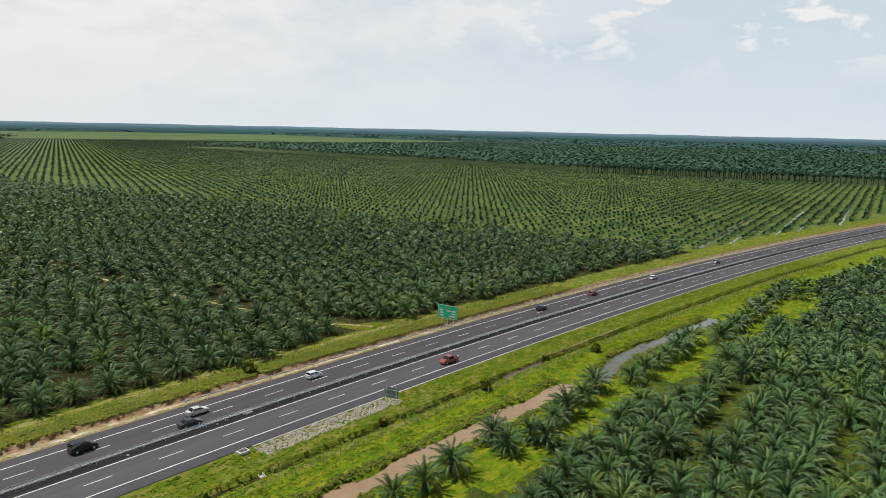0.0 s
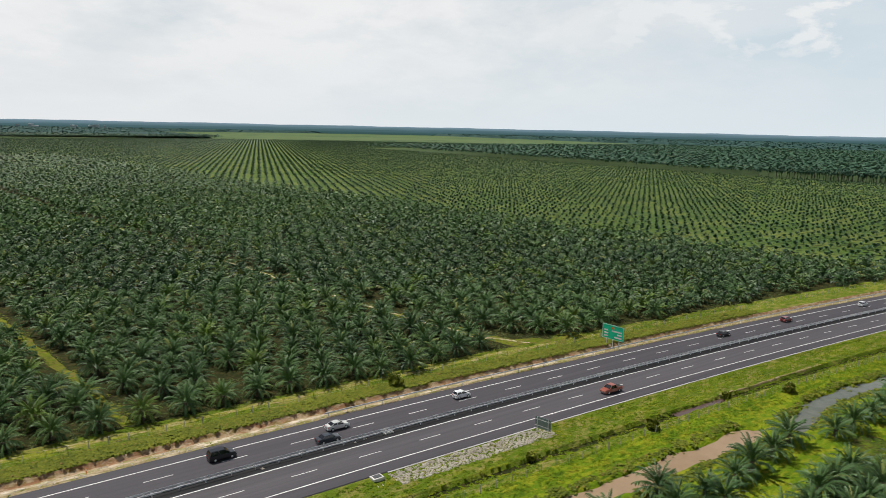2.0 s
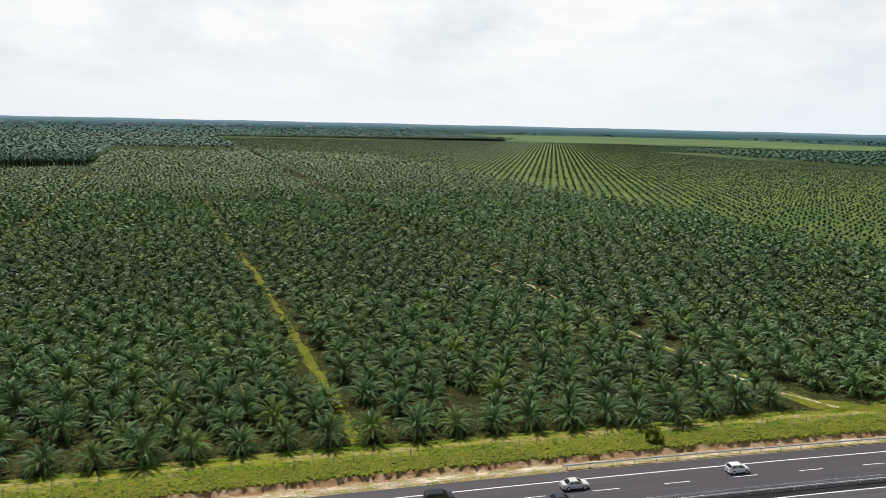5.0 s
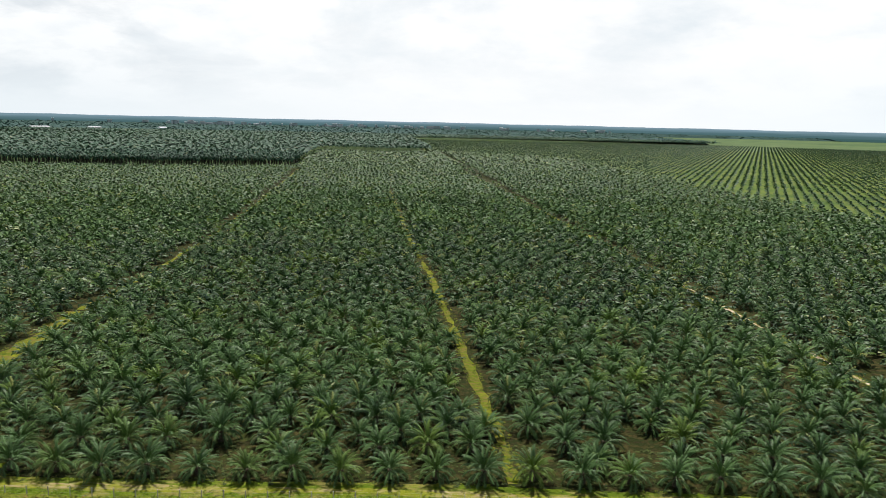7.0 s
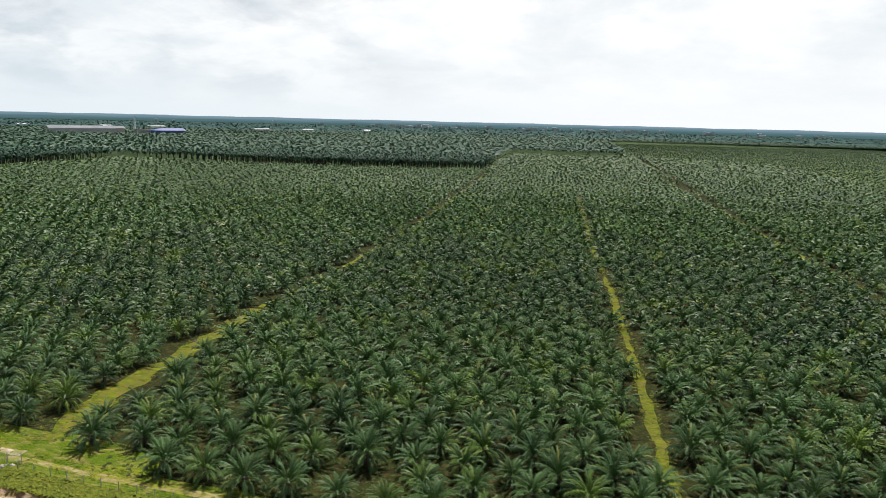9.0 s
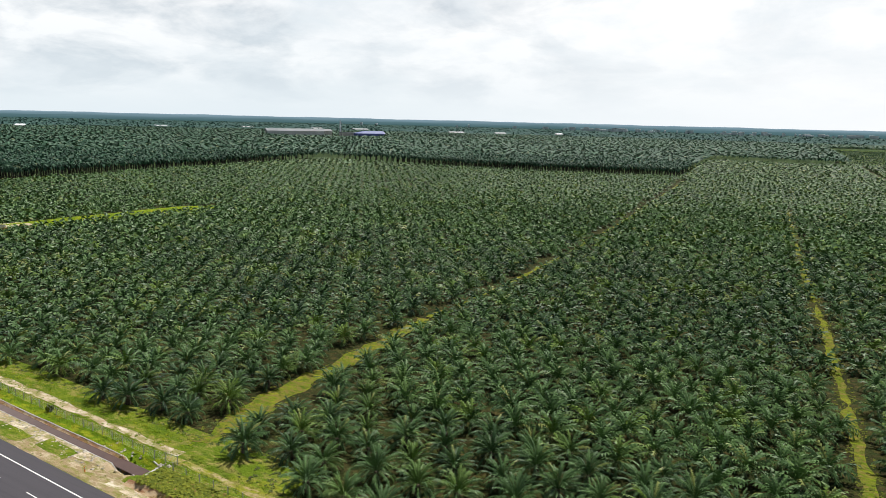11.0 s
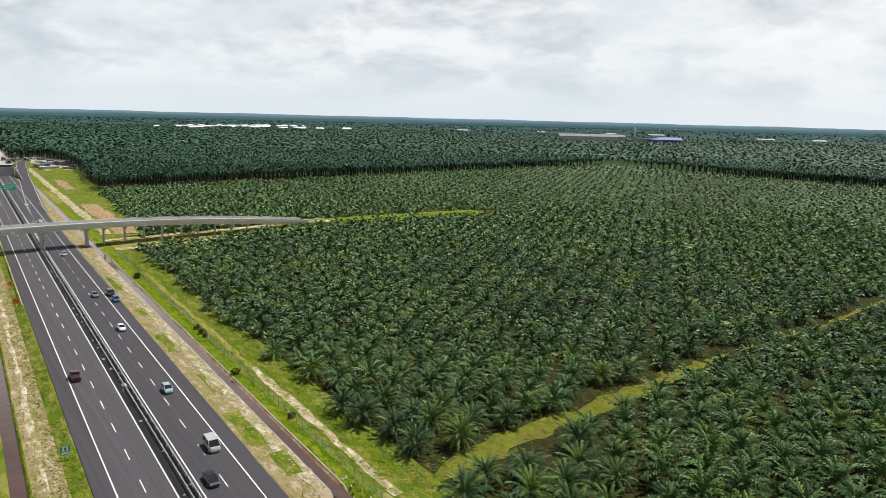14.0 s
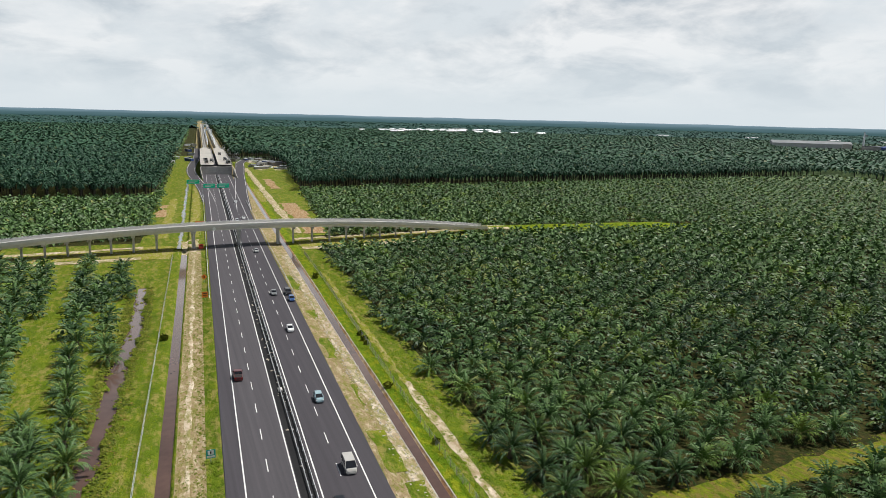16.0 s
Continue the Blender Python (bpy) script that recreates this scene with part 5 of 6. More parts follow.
def sweep_y(name, ys, prof, mat, parent, label=""):
    """Sweeps a closed cross-section (offset along x, height under the deck level) along the flyover."""
    ys = np.asarray(ys, float)
    v = np.concatenate([np.stack([fly_x(ys) + a, ys, fly_z(ys) + b], 1) for a, b in prof])
    n, m = len(ys), len(prof)
    i = np.arange(n - 1)
    f = [(*q,) for k in range(m) for q in np.stack([i + k * n, i + 1 + k * n, i + 1 + ((k + 1) % m) * n, i + ((k + 1) % m) * n], 1)]
    me = mesh_arrays(name, v, np.array(f))
    return link(name, me, mat, parent, label)


def build_flyover():
    t = thing("flyover", None, "pale concrete flyover on slender piers crossing the motorway", "bridge")
    ys = np.arange(-62, 200.1, 3.0)
    sweep_y("deck", ys, [(-4.2, 0.0), (4.2, 0.0), (4.2, -0.45), (2.8, -0.6), (2.6, -1.7), (-2.6, -1.7), (-2.8, -0.6), (-4.2, -0.45)], M["deck_concrete"], t)
    for s in (-1, 1):
        sweep_y("parapet", ys, [(s * 4.2, -0.3), (s * 4.42, -0.3), (s * 4.42, 0.95), (s * 4.2, 0.95)], M["deck_concrete"], t, "solid concrete parapet")
        sweep_y("handrail", ys, [(s * 4.26, 1.1), (s * 4.36, 1.1), (s * 4.36, 1.2), (s * 4.26, 1.2)], M["steel"], t)
    for y in [-56, -46, -36, -26, -16, -4, 3.7, 11.4, 19.2, 26.7, 34.9, 43.6, 57.9, 76.5, 93.3, 100.1, 108.7, 116.9, 125.0, 133.7, 141.6, 149.7, 158, 166]:
        x, top = fly_x(y), float(fly_z(y)) - 1.7
        if top < 0.8:
            continue
        wide = 0.75 if y in (57.9, 76.5, 93.3) else 0.45
        p = part("pier", rod(bmesh.new(), (x, y, -0.9), (x, y, top - 0.5), wide, seg=14), M["concrete"], t)
        part("pier_cap", cube(x - 2.7, x + 2.7, y - wide - 0.25, y + wide + 0.25, top - 0.85, top + 0.01, 0.08), M["concrete"], p)
    part("round_sign", rod(bmesh.new(), (fly_x(66) + 4.44, 66.2, 8.3), (fly_x(66) + 4.5, 66.2, 8.3), 0.7, seg=18), M["sign_white"], t, "round white and red height sign")
    bm = bmesh.new()
    box(bm, fly_x(198) - 6, fly_x(198) + 6, 198, 212, -0.6, 1.6, 0.3)
    part("abutment", bm, M["sand"], t, "sandy ramp at the end of the deck")


build_flyover()
# bare ground under the flyover and the haul road beside it
def haul_road():
    ys = np.arange(-60, 205, 2.0)
    for nm, off, w, mat, lab in (("sand_track", 14.0, 2.6, "sand", "pale haul track beside the flyover"), ("trim_soil", 2.0, 8.5, "worn_track", "bare trodden ground under the flyover"), ("sand_track", -9.0, 2.2, "sand", "pale haul track behind the flyover")):
        for lo, hi in ((-60, 39), (101, 204)):
            y = ys[(ys > lo) & (ys < hi)]
            x = fly_x(y) + off + wobble(y, y, 9.0, off) * 1.2
            ww = w + wobble(y, y, 5.0, off + 3) * 0.6
            q = np.linspace(-1, 1, 5)[:, None]
            X, Y = x + ww * q, np.broadcast_to(y, (5, len(y)))
            v = np.stack([X, Y, ground_height(X, Y) + 0.12 + (0.03 if mat == "sand" else 0)], -1).reshape(-1, 3)
            n = len(y)
            i, j = np.meshgrid(np.arange(4), np.arange(n - 1), indexing="ij")
            a = (i * n + j).ravel()
            tagged(link(nm, mesh_arrays(nm, v, np.stack([a, a + n, a + n + 1, a + 1], 1)), M[mat]), lab, "track", kind="structure")


haul_road()

# ---------------------------------------------------------------- interchange to the west


M["deck_beige"] = material("bridge_deck", two_scale((0.34, 0.325, 0.29), (0.44, 0.42, 0.38), 0.05, 0.6, (0.28, 0.265, 0.24)), 0.9)


def viaduct():
    t = thing("viaduct", None, "unfinished pale concrete twin viaduct climbing over an interchange", "bridge")
    for side, d0, d1 in (("south", -13.6, -1.4), ("north", 1.4, 13.6)):
        xs = np.concatenate([np.arange(-686, -1160, -12.0), np.arange(-1160, -2300, -40.0)])
        c = centre(xs)
        z = 8.6 + 3.0 * smooth(-686, -1100, xs) + 3 * smooth(-1100, -2200, xs)
        narrow = 1 - 0.62 * smooth(-915, -940, xs)
        mid, half = (d0 + d1) / 2, (d1 - d0) / 2
        prof = [(-1, 0.0), (1, 0.0), (1, -0.5), (0.55, -2.2), (-0.55, -2.2), (-1, -0.5)]
        v = np.concatenate([np.stack([xs, c + mid + a * half * narrow, z + b], 1) for a, b in prof])
        n, m = len(xs), len(prof)
        i = np.arange(n - 1)
        f = np.concatenate([np.stack([i + k * n, i + 1 + k * n, i + 1 + ((k + 1) % m) * n, i + ((k + 1) % m) * n], 1) for k in range(m)])
        link("deck", mesh_arrays("deck", v, f), M["deck_beige"], t)
        for e in (-1, 1):
            v = np.concatenate([np.stack([xs, c + mid + (e * half + o) * narrow, z + h], 1) for o, h in ((-0.15, 0), (0.15, 0), (0.15, 1.0), (-0.15, 1.0))])
            f = np.concatenate([np.stack([i + k * n, i + 1 + k * n, i + 1 + ((k + 1) % 4) * n, i + ((k + 1) % 4) * n], 1) for k in range(4)])
            link("parapet", mesh_arrays("parapet", v, f), M["concrete"], t)
        for x in np.arange(-720, -2250, -45.0):
            y = float(centre(x)) + mid
            zz = 8.6 + 3.0 * float(smooth(-686, -1100, np.array(x))) + 3 * float(smooth(-1100, -2200, np.array(x))) - 2.2
            part("pier", cube(x - 1, x + 1, y - 2.4, y + 2.4, -1, zz, 0.2), M["concrete"], t)
    c = float(centre(-686))
    part("end_wall", cube(-690, -685.5, c - 13.4, c + 13.4, -1.0, 7.0, 0.1), M["concrete"], t, "grey concrete end wall closing the carriageway")
    for s in (-1, 1):
        v = [(-686, c + s * 13.8, 7.0), (-640, c + s * 13.8 * 1.0, 0.4), (-640, c + s * 14.3, 0.4), (-686, c + s * 14.3, 7.0), (-686, c + s * 13.8, -0.5), (-640, c + s * 13.8, -0.5), (-640, c + s * 14.3, -0.5), (-686, c + s * 14.3, -0.5)]
        f = [(0, 1, 2, 3), (0, 4, 5, 1), (3, 2, 6, 7), (1, 5, 6, 2), (0, 3, 7, 4)]
        link("wing_wall", mesh_arrays("wing_wall", v, f), M["deck_beige"], t)


viaduct()


def ramp(pts, w, name, label, shift=0.0):
    """A slip road along a smooth line, with white edge lines."""
    p = np.array(pts, float)
    s = np.concatenate([[0], np.cumsum(np.hypot(*np.diff(p, axis=0).T))])
    q = np.linspace(0, s[-1], 70)
    x, y = np.interp(q, s, p[:, 0]), np.interp(q, s, p[:, 1])
    k = np.ones(9) / 9
    xe, ye = np.pad(x, 4, mode="edge"), np.pad(y, 4, mode="edge")
    x, y = np.convolve(xe, k, "valid"), np.convolve(ye, k, "valid")
    tx, ty = np.gradient(x), np.gradient(y)
    L = np.hypot(tx, ty)
    nx, ny = -ty / L, tx / L

    def lay(a, b, z, mat, nm):
        v = np.concatenate([np.stack([x + nx * a, y + ny * a, np.full_like(x, z)], 1), np.stack([x + nx * b, y + ny * b, np.full_like(x, z)], 1)])
        i = np.arange(len(x) - 1)
        return link(nm, mesh_arrays(nm, v, np.stack([i, i + 1, i + 1 + len(x), i + len(x)], 1)), mat)
    tagged(lay(-w, w, -0.02 + shift, M["asphalt"], name), label, "slip road", kind="structure")
    for e in (-1, 1):
        tagged(lay(e * (w - 0.7) - 0.12, e * (w - 0.7) + 0.12, 0.02 + shift, M["paint"], "edge_line"), "solid white edge line on a slip road", "road marking", "edge lines", "structure")


cx = lambda x, d: (x, float(centre(x)) + d)
ramp([cx(-470, -9), cx(-560, -12), cx(-640, -18), cx(-720, -23), cx(-800, -22), cx(-900, -18), cx(-1000, -17), cx(-1150, -17)], 4.2, "road_exit", "curving asphalt slip road leaving the carriageway", 0.03)
ramp([cx(-430, 9), cx(-520, 12), cx(-600, 16), cx(-680, 19), cx(-760, 24), cx(-850, 28), cx(-930, 50), cx(-960, 90)], 4.6, "road_entry", "curving asphalt slip road joining the carriageway", 0.035)
ramp([cx(-885, -24), cx(-895, 30), cx(-900, 70), cx(-930, 130)], 4.2, "road_cross", "asphalt side road under the viaduct", 0.04)


def site_shed(x, y, lx, ly, h, roof, label, wall="wall_dark", rise=1.0, group="site buildings"):
    t = thing("shed", pose(x, y, -0.6, 0, 0, 7.5), label, "building", group)
    part("wall", cube(-lx / 2, lx / 2, -ly / 2, ly / 2, 0, h), M[wall], t)
    bm = bmesh.new()
    vs = [bm.verts.new(p) for p in ((-lx / 2 - .6, -ly / 2 - .6, h), (lx / 2 + .6, -ly / 2 - .6, h), (lx / 2 + .6, ly / 2 + .6, h), (-lx / 2 - .6, ly / 2 + .6, h), (-lx / 2 - .6, 0, h + rise), (lx / 2 + .6, 0, h + rise))]
    for f in ((0, 1, 5, 4), (2, 3, 4, 5), (0, 4, 3), (1, 2, 5), (0, 3, 2, 1)):
        bm.faces.new([vs[i] for i in f])
    part("roof", bm, M[roof], t)
    return t


for x, d, lx, ly, h, roof in ((-800, 62, 22, 9, 4, "roof_grey"), (-835, 80, 16, 8, 3.5, "roof_white"), (-775, 44, 10, 5, 3, "roof_grey"), (-905, 110, 40, 10, 5, "roof_grey"), (-1020, 60, 30, 10, 6, "roof_grey")):
    site_shed(x, float(centre(x)) + d, lx, ly, h, roof, "low site building with a pale sheet roof by an interchange")
ribbon("trim_soil", -880, -735, 38, 70, M["sand"], label="bare pale construction ground", category="soil", wave=4.0, step=6, lift=0.1)
ribbon("trim_soil", -760, -350, 27, 31.5, M["sand"], label="pale drain and track beside the verge", category="track", wave=0.9, step=4, lift=0.30)
ribbon("trim_soil", -470, -350, 33, 43, M["red_soil"], label="bare brown earth beside the palms", category="soil", wave=2.0, step=3, lift=0.25)
ribbon("water_drain", -640, -322, -24.5, -22.9, M["pond_water"], label="narrow pale drain in a grass verge", category="drain", wave=0.8, step=3, lift=0.25)


M["roof_pale"] = material("pale_roof_sheet", two_scale((0.36, 0.38, 0.39), (0.50, 0.52, 0.53), 0.02, 0.3), 0.7, spec=0.2)


def site_clutter():
    """Cabins, stacks and containers round the building site."""
    rng = np.random.default_rng(31)
    kinds = (("cladding_blue", "blue site container by an interchange"), ("roof_white", "white site cabin by an interchange"), ("concrete", "stack of pale concrete segments on a site"),
             ("wall_dark", "grey site store by an interchange"), ("roof_pale", "pale site cabin by an interchange"), ("sign_orange", "orange site container by an interchange"))
    spots = [(rng.uniform(-1250, -860), rng.choice((-1.0, 1.0)) * rng.uniform(20, 33)) for _ in range(34)] + [(rng.uniform(-900, -740), rng.uniform(36, 84)) for _ in range(26)] + [(rng.uniform(-910, -760), -rng.uniform(36, 58)) for _ in range(14)]
    for x, d in spots:
        mat, lab = kinds[rng.choice(6, p=(0.1, 0.25, 0.3, 0.15, 0.17, 0.03))]
        lx, ly, h = rng.uniform(4, 12), rng.uniform(2.4, 5), rng.uniform(1.5, 3.4)
        t = thing("site_cabin", pose(x, float(centre(x)) + d, -0.5, 0, 0, rng.uniform(0, 180)), lab, "site building", "site cabins and stacks")
        body = part("body", cube(-lx / 2, lx / 2, -ly / 2, ly / 2, 0, h, 0.08), M[mat], t)
        part("roof", cube(-lx / 2 - 0.15, lx / 2 + 0.15, -ly / 2 - 0.15, ly / 2 + 0.15, h, h + 0.14, 0.04), M["roof_pale"], t)
        part("door", cube(lx * 0.2, lx * 0.2 + 0.9, -ly / 2 - 0.04, -ly / 2 - 0.002, 0.1, min(h - 0.2, 2.1)), M["wall_dark"], body)


def site_truck(x, d, turn, mat):
    z = 8.6 + 3.0 * float(smooth(-686, -1100, np.array(x)))
    t = thing("truck", pose(x, float(centre(x)) + d, z, 0, 0, turn), "dark site truck standing on an unfinished bridge deck", "truck", "trucks on the bridge deck")
    part("cab", cube(2.6, 4.3, -1.2, 1.2, 0.7, 3.0, 0.2), M[mat], t)
    part("windscreen", cube(4.3, 4.34, -1.0, 1.0, 1.8, 2.7), M["glass_dark"], t)
    part("bed", cube(-4.0, 2.4, -1.25, 1.25, 1.0, 2.6, 0.1), M["steel_dark"], t)
    for wx in (-3.0, -1.6, 3.3):
        for s in (-1, 1):
            part("wheel", rod(bmesh.new(), (wx, s * 0.9, 0.5), (wx, s * 1.2, 0.5), 0.5, seg=12), M["rubber"], t)


def launching_truss():
    """The white steel girder launcher above the narrow part of the viaduct."""
    t = thing("launching_girder", None, "long white steel launching girder over unfinished bridge spans", "crane")
    c = lambda x: float(centre(x))
    for d in (-4.2, 4.2):
        for x in np.arange(-960, -1900, -60.0):
            z = 14.2
            for dz in (0.0, 5.0):
                part("chord", rod(bmesh.new(), (x, c(x) + d, z + dz), (x - 60, c(x - 60) + d, z + dz), 0.45, seg=6), M["roof_white"], t)
            for k in range(4):
                xa, xb = x - 15 * k, x - 15 * (k + 1)
                part("brace", rod(bmesh.new(), (xa, c(xa) + d, z + (5.0 if k % 2 else 0.0)), (xb, c(xb) + d, z + (0.0 if k % 2 else 5.0)), 0.3, seg=5), M["roof_white"], t)
    for x in (-1200, -1560, -1900):
        for d in (-4.2, 4.2):
            part("leg", cube(x - 0.8, x + 0.8, c(x) + d - 0.6, c(x) + d + 0.6, 10.5, 26.0), M["roof_white"], t)
        part("crossbeam", cube(x - 1, x + 1, c(x) - 5, c(x) + 5, 25.0, 27.0), M["roof_white"], t)


site_clutter()
launching_truss()
for spec in ((-705, -8.5, 4, "steel_dark"), (-722, -4.0, 176, "wall_dark"), (-738, -9.0, 8, "steel_dark"), (-700, 10.5, 5, "steel_dark"), (-716, 11.0, 0, "wall_dark"), (-742, 9.0, 182, "steel_dark"), (-820, 6.0, 0, "wall_dark")):
    site_truck(*spec)

# ---------------------------------------------------------------- mill and far sheds


M["roof_mid"] = material("weathered_roof_sheet", two_scale((0.20, 0.215, 0.225), (0.30, 0.315, 0.325), 0.03, 0.4), 0.8, spec=0.1)


def mill():
    u = Vector((0.53, 0.85, 0))          # along the mill's long side
    rot = math.degrees(math.atan2(u.y, u.x))
    t = thing("palm_oil_mill", pose(-1195, 1345, -0.5, 0, 0, rot), "long grey-roofed mill building behind tall palms", "building")
    part("wall", cube(-78, 78, -14, 14, 0, 18), M["roof_pale"], t)
    bm = bmesh.new()
    vs = [bm.verts.new(p) for p in ((-80, -16, 18), (80, -16, 18), (80, 16, 18), (-80, 16, 18), (-80, 0, 23.5), (80, 0, 23.5))]
    for f in ((0, 1, 5, 4), (2, 3, 4, 5), (0, 4, 3), (1, 2, 5), (0, 3, 2, 1)):
        bm.faces.new([vs[i] for i in f])
    part("roof", bm, M["roof_mid"], t)
    part("annex", cube(60, 78, -17, -14, 0, 19), M["concrete"], t)
    t = thing("palm_oil_mill", pose(-1046, 1428, -0.5, 0, 0, rot), "blue-clad mill building with a pitched roof", "building")
    part("wall", cube(-34, 34, -13, 13, 0, 16), M["cladding_blue"], t, "blue wall")
    bm = bmesh.new()
    vs = [bm.verts.new(p) for p in ((-36, -15, 16), (36, -15, 16), (36, 15, 16), (-36, 15, 16), (-14, 0, 21.5), (36, 0, 21.5))]
    for f in ((0, 1, 5, 4), (2, 3, 4, 5), (0, 4, 3), (1, 2, 5), (0, 3, 2, 1)):
        bm.faces.new([vs[i] for i in f])
    part("roof", bm, M["cladding_blue"], t, "dark blue sheet roof")
    t = thing("palm_oil_mill", pose(-1085, 1420, -0.5, 0, 0, rot), "low pale mill hall between taller buildings", "building")
    part("wall", cube(-34, 34, -10, 10, 0, 16), M["concrete"], t)
    part("roof", cube(-35, 35, -11, 11, 16, 17.2), M["roof_grey"], t)
    t = thing("chimney", pose(-1118, 1408, -0.5), "tall slim pale mill chimney", "chimney")
    part("shaft", rod(bmesh.new(), (0, 0, 0), (0, 0, 44), 2.4, 1.5, 16), M["roof_white"], t)
    part("rim", rod(bmesh.new(), (0, 0, 43), (0, 0, 44.4), 1.8, 1.8, 16), M["concrete"], t)


mill()


def far_sheds():
    rng = np.random.default_rng(12)
    rows = [(-2070, 660, 60, 0.24), (-2100, 760, 95, 0.9), (-2180, 850, 80, 0.9), (-2260, 960, 70, 0.9), (-2000, 830, 30, 0.5), (-1960, 900, 26, 0.5), (-1990, 960, 30, 0.5), (-1930, 1000, 24, 0.5),
            (-1900, 930, 22, 0.5), (-1880, 1060, 26, 0.5), (-1950, 1100, 24, 0.5), (-1150, 2020, 80, 0.2), (-1040, 2110, 46, 0.2), (-900, 2260, 30, 0.2), (-1500, 1980, 60, 0.2), (-1620, 1900, 40, 0.3), (-1900, 1500, 40, 0.4), (-1800, 1760, 46, 0.4)]
    for _ in range(34):
        k = rng.uniform(0, 1)
        rows.append((-2040 - 170 * k + rng.normal() * 60, 640 + 420 * k + rng.normal() * 40, rng.uniform(10, 26), rng.uniform(0, 1.5)))
    for x, y, L, a in rows:
        L, w = min(L, 60), 5 + L * 0.06
        t = thing("far_shed", pose(x, y, -0.5, 0, 0, math.degrees(a) + 60), "far white-roofed shed above the palms", "building", "far sheds")
        h = 11.5 + rng.uniform(0, 1.5)
        part("wall", cube(-L / 2, L / 2, -w + 1, w - 1, 0, h), M["wall_dark"], t)
        bm = bmesh.new()
        vs = [bm.verts.new(p) for p in ((-L / 2, -w, h), (L / 2, -w, h), (L / 2, w, h), (-L / 2, w, h), (-L / 2, 0, h + 3), (L / 2, 0, h + 3))]
        for f in ((0, 1, 5, 4), (2, 3, 4, 5), (0, 4, 3), (1, 2, 5), (0, 3, 2, 1)):
            bm.faces.new([vs[i] for i in f])
        part("roof", bm, M["roof_white" if L < 40 else "roof_pale"], t)


def far_town():
    """Pale roofs of a town on the horizon."""
    rng = np.random.default_rng(44)
    for _ in range(90):
        az = radians(rng.choice((rng.uniform(88, 112), rng.normal(104, 4), rng.normal(95, 3), rng.uniform(76, 130))))
        rad = rng.uniform(3560, 3820)
        L, h = rng.choice((rng.uniform(6, 14), rng.uniform(14, 34))), rng.uniform(15, 26)
        t = thing("town_building", pose(rad * math.cos(az), rad * math.sin(az), -0.5, 0, 0, math.degrees(az) + 90 + rng.uniform(-25, 25)), "pale-roofed town building on the horizon", "building", "far town")
        part("wall", cube(-L / 2, L / 2, -6, 6, 0, h), M["far_wall"], t)
        part("roof", cube(-L / 2 - 0.5, L / 2 + 0.5, -6.5, 6.5, h, h + rng.uniform(1.6, 3.6), 0.2), M[("roof_white", "roof_pale", "roof_white", "roof_mid")[rng.integers(0, 4)]], t)


# Haze is in this blue-grey, which also brightens town walls in shade.
M["far_wall"] = material("hazed_far_wall", two_scale((0.30, 0.345, 0.36), (0.46, 0.50, 0.51), 0.05, 0.4), 0.9)
far_sheds()
far_town()

# ---------------------------------------------------------------- cars


def paint(name, col):
    return material(name, two_scale(col, tuple(c * 1.12 + 0.004 for c in col), 0.6, 8.0), 0.28, spec=0.5, Coat_Weight=0.6)


SHAPES = {  # stations along the car: x, half width, bonnet line; then the cabin: x, half width, height
    "sedan": ([(-2.2, 0.72, 0.80), (-2.1, 0.82, 0.98), (-1.3, 0.86, 1.0), (0.9, 0.87, 0.96), (1.9, 0.80, 0.82), (2.2, 0.66, 0.62)],
              [(-1.65, 0.70, 1.0), (-0.95, 0.62, 1.42), (0.25, 0.62, 1.44), (1.15, 0.72, 0.96)]),
    "hatch": ([(-1.85, 0.74, 0.85), (-1.8, 0.82, 1.0), (-0.9, 0.85, 1.02), (0.9, 0.85, 1.0), (1.6, 0.78, 0.86), (1.85, 0.64, 0.62)],
              [(-1.78, 0.70, 1.0), (-1.45, 0.62, 1.50), (0.2, 0.62, 1.54), (1.15, 0.70, 1.0)]),
    "suv": ([(-2.3, 0.84, 0.95), (-2.2, 0.92, 1.1), (-1.0, 0.94, 1.12), (1.1, 0.94, 1.1), (2.0, 0.88, 0.98), (2.3, 0.72, 0.7)],
            [(-2.2, 0.82, 1.1), (-1.95, 0.74, 1.76), (0.3, 0.74, 1.8), (1.3, 0.82, 1.1)]),
    "van": ([(-2.3, 0.86, 0.95), (-2.25, 0.92, 1.1), (-1.0, 0.93, 1.12), (1.3, 0.93, 1.1), (2.1, 0.88, 0.95), (2.3, 0.74, 0.65)],
            [(-2.24, 0.86, 1.1), (-2.1, 0.80, 1.9), (0.9, 0.80, 1.92), (1.85, 0.84, 1.06)]),
    "pickup": ([(-2.6, 0.84, 0.9), (-2.55, 0.9, 1.05), (-1.0, 0.92, 1.08), (1.2, 0.92, 1.08), (2.3, 0.86, 0.98), (2.6, 0.7, 0.7)],
               [(-0.85, 0.82, 1.08), (-0.6, 0.74, 1.72), (0.6, 0.74, 1.74), (1.4, 0.82, 1.08)]),
}


def loft(rings):
    bm = bmesh.new()
    rows = [[bm.verts.new(p) for p in r] for r in rings]
    n = len(rows[0])
    for a, b in zip(rows, rows[1:]):
        for i in range(n):
            bm.faces.new((a[i], b[i], b[(i + 1) % n], a[(i + 1) % n]))
    bm.faces.new(rows[0][::-1])
    bm.faces.new(rows[-1])
    bmesh.ops.recalc_face_normals(bm, faces=bm.faces)
    return bm


TYRE = shared_mesh("tyre", rod(bmesh.new(), (0, -0.11, 0), (0, 0.11, 0), 0.33, seg=16), M["rubber"])
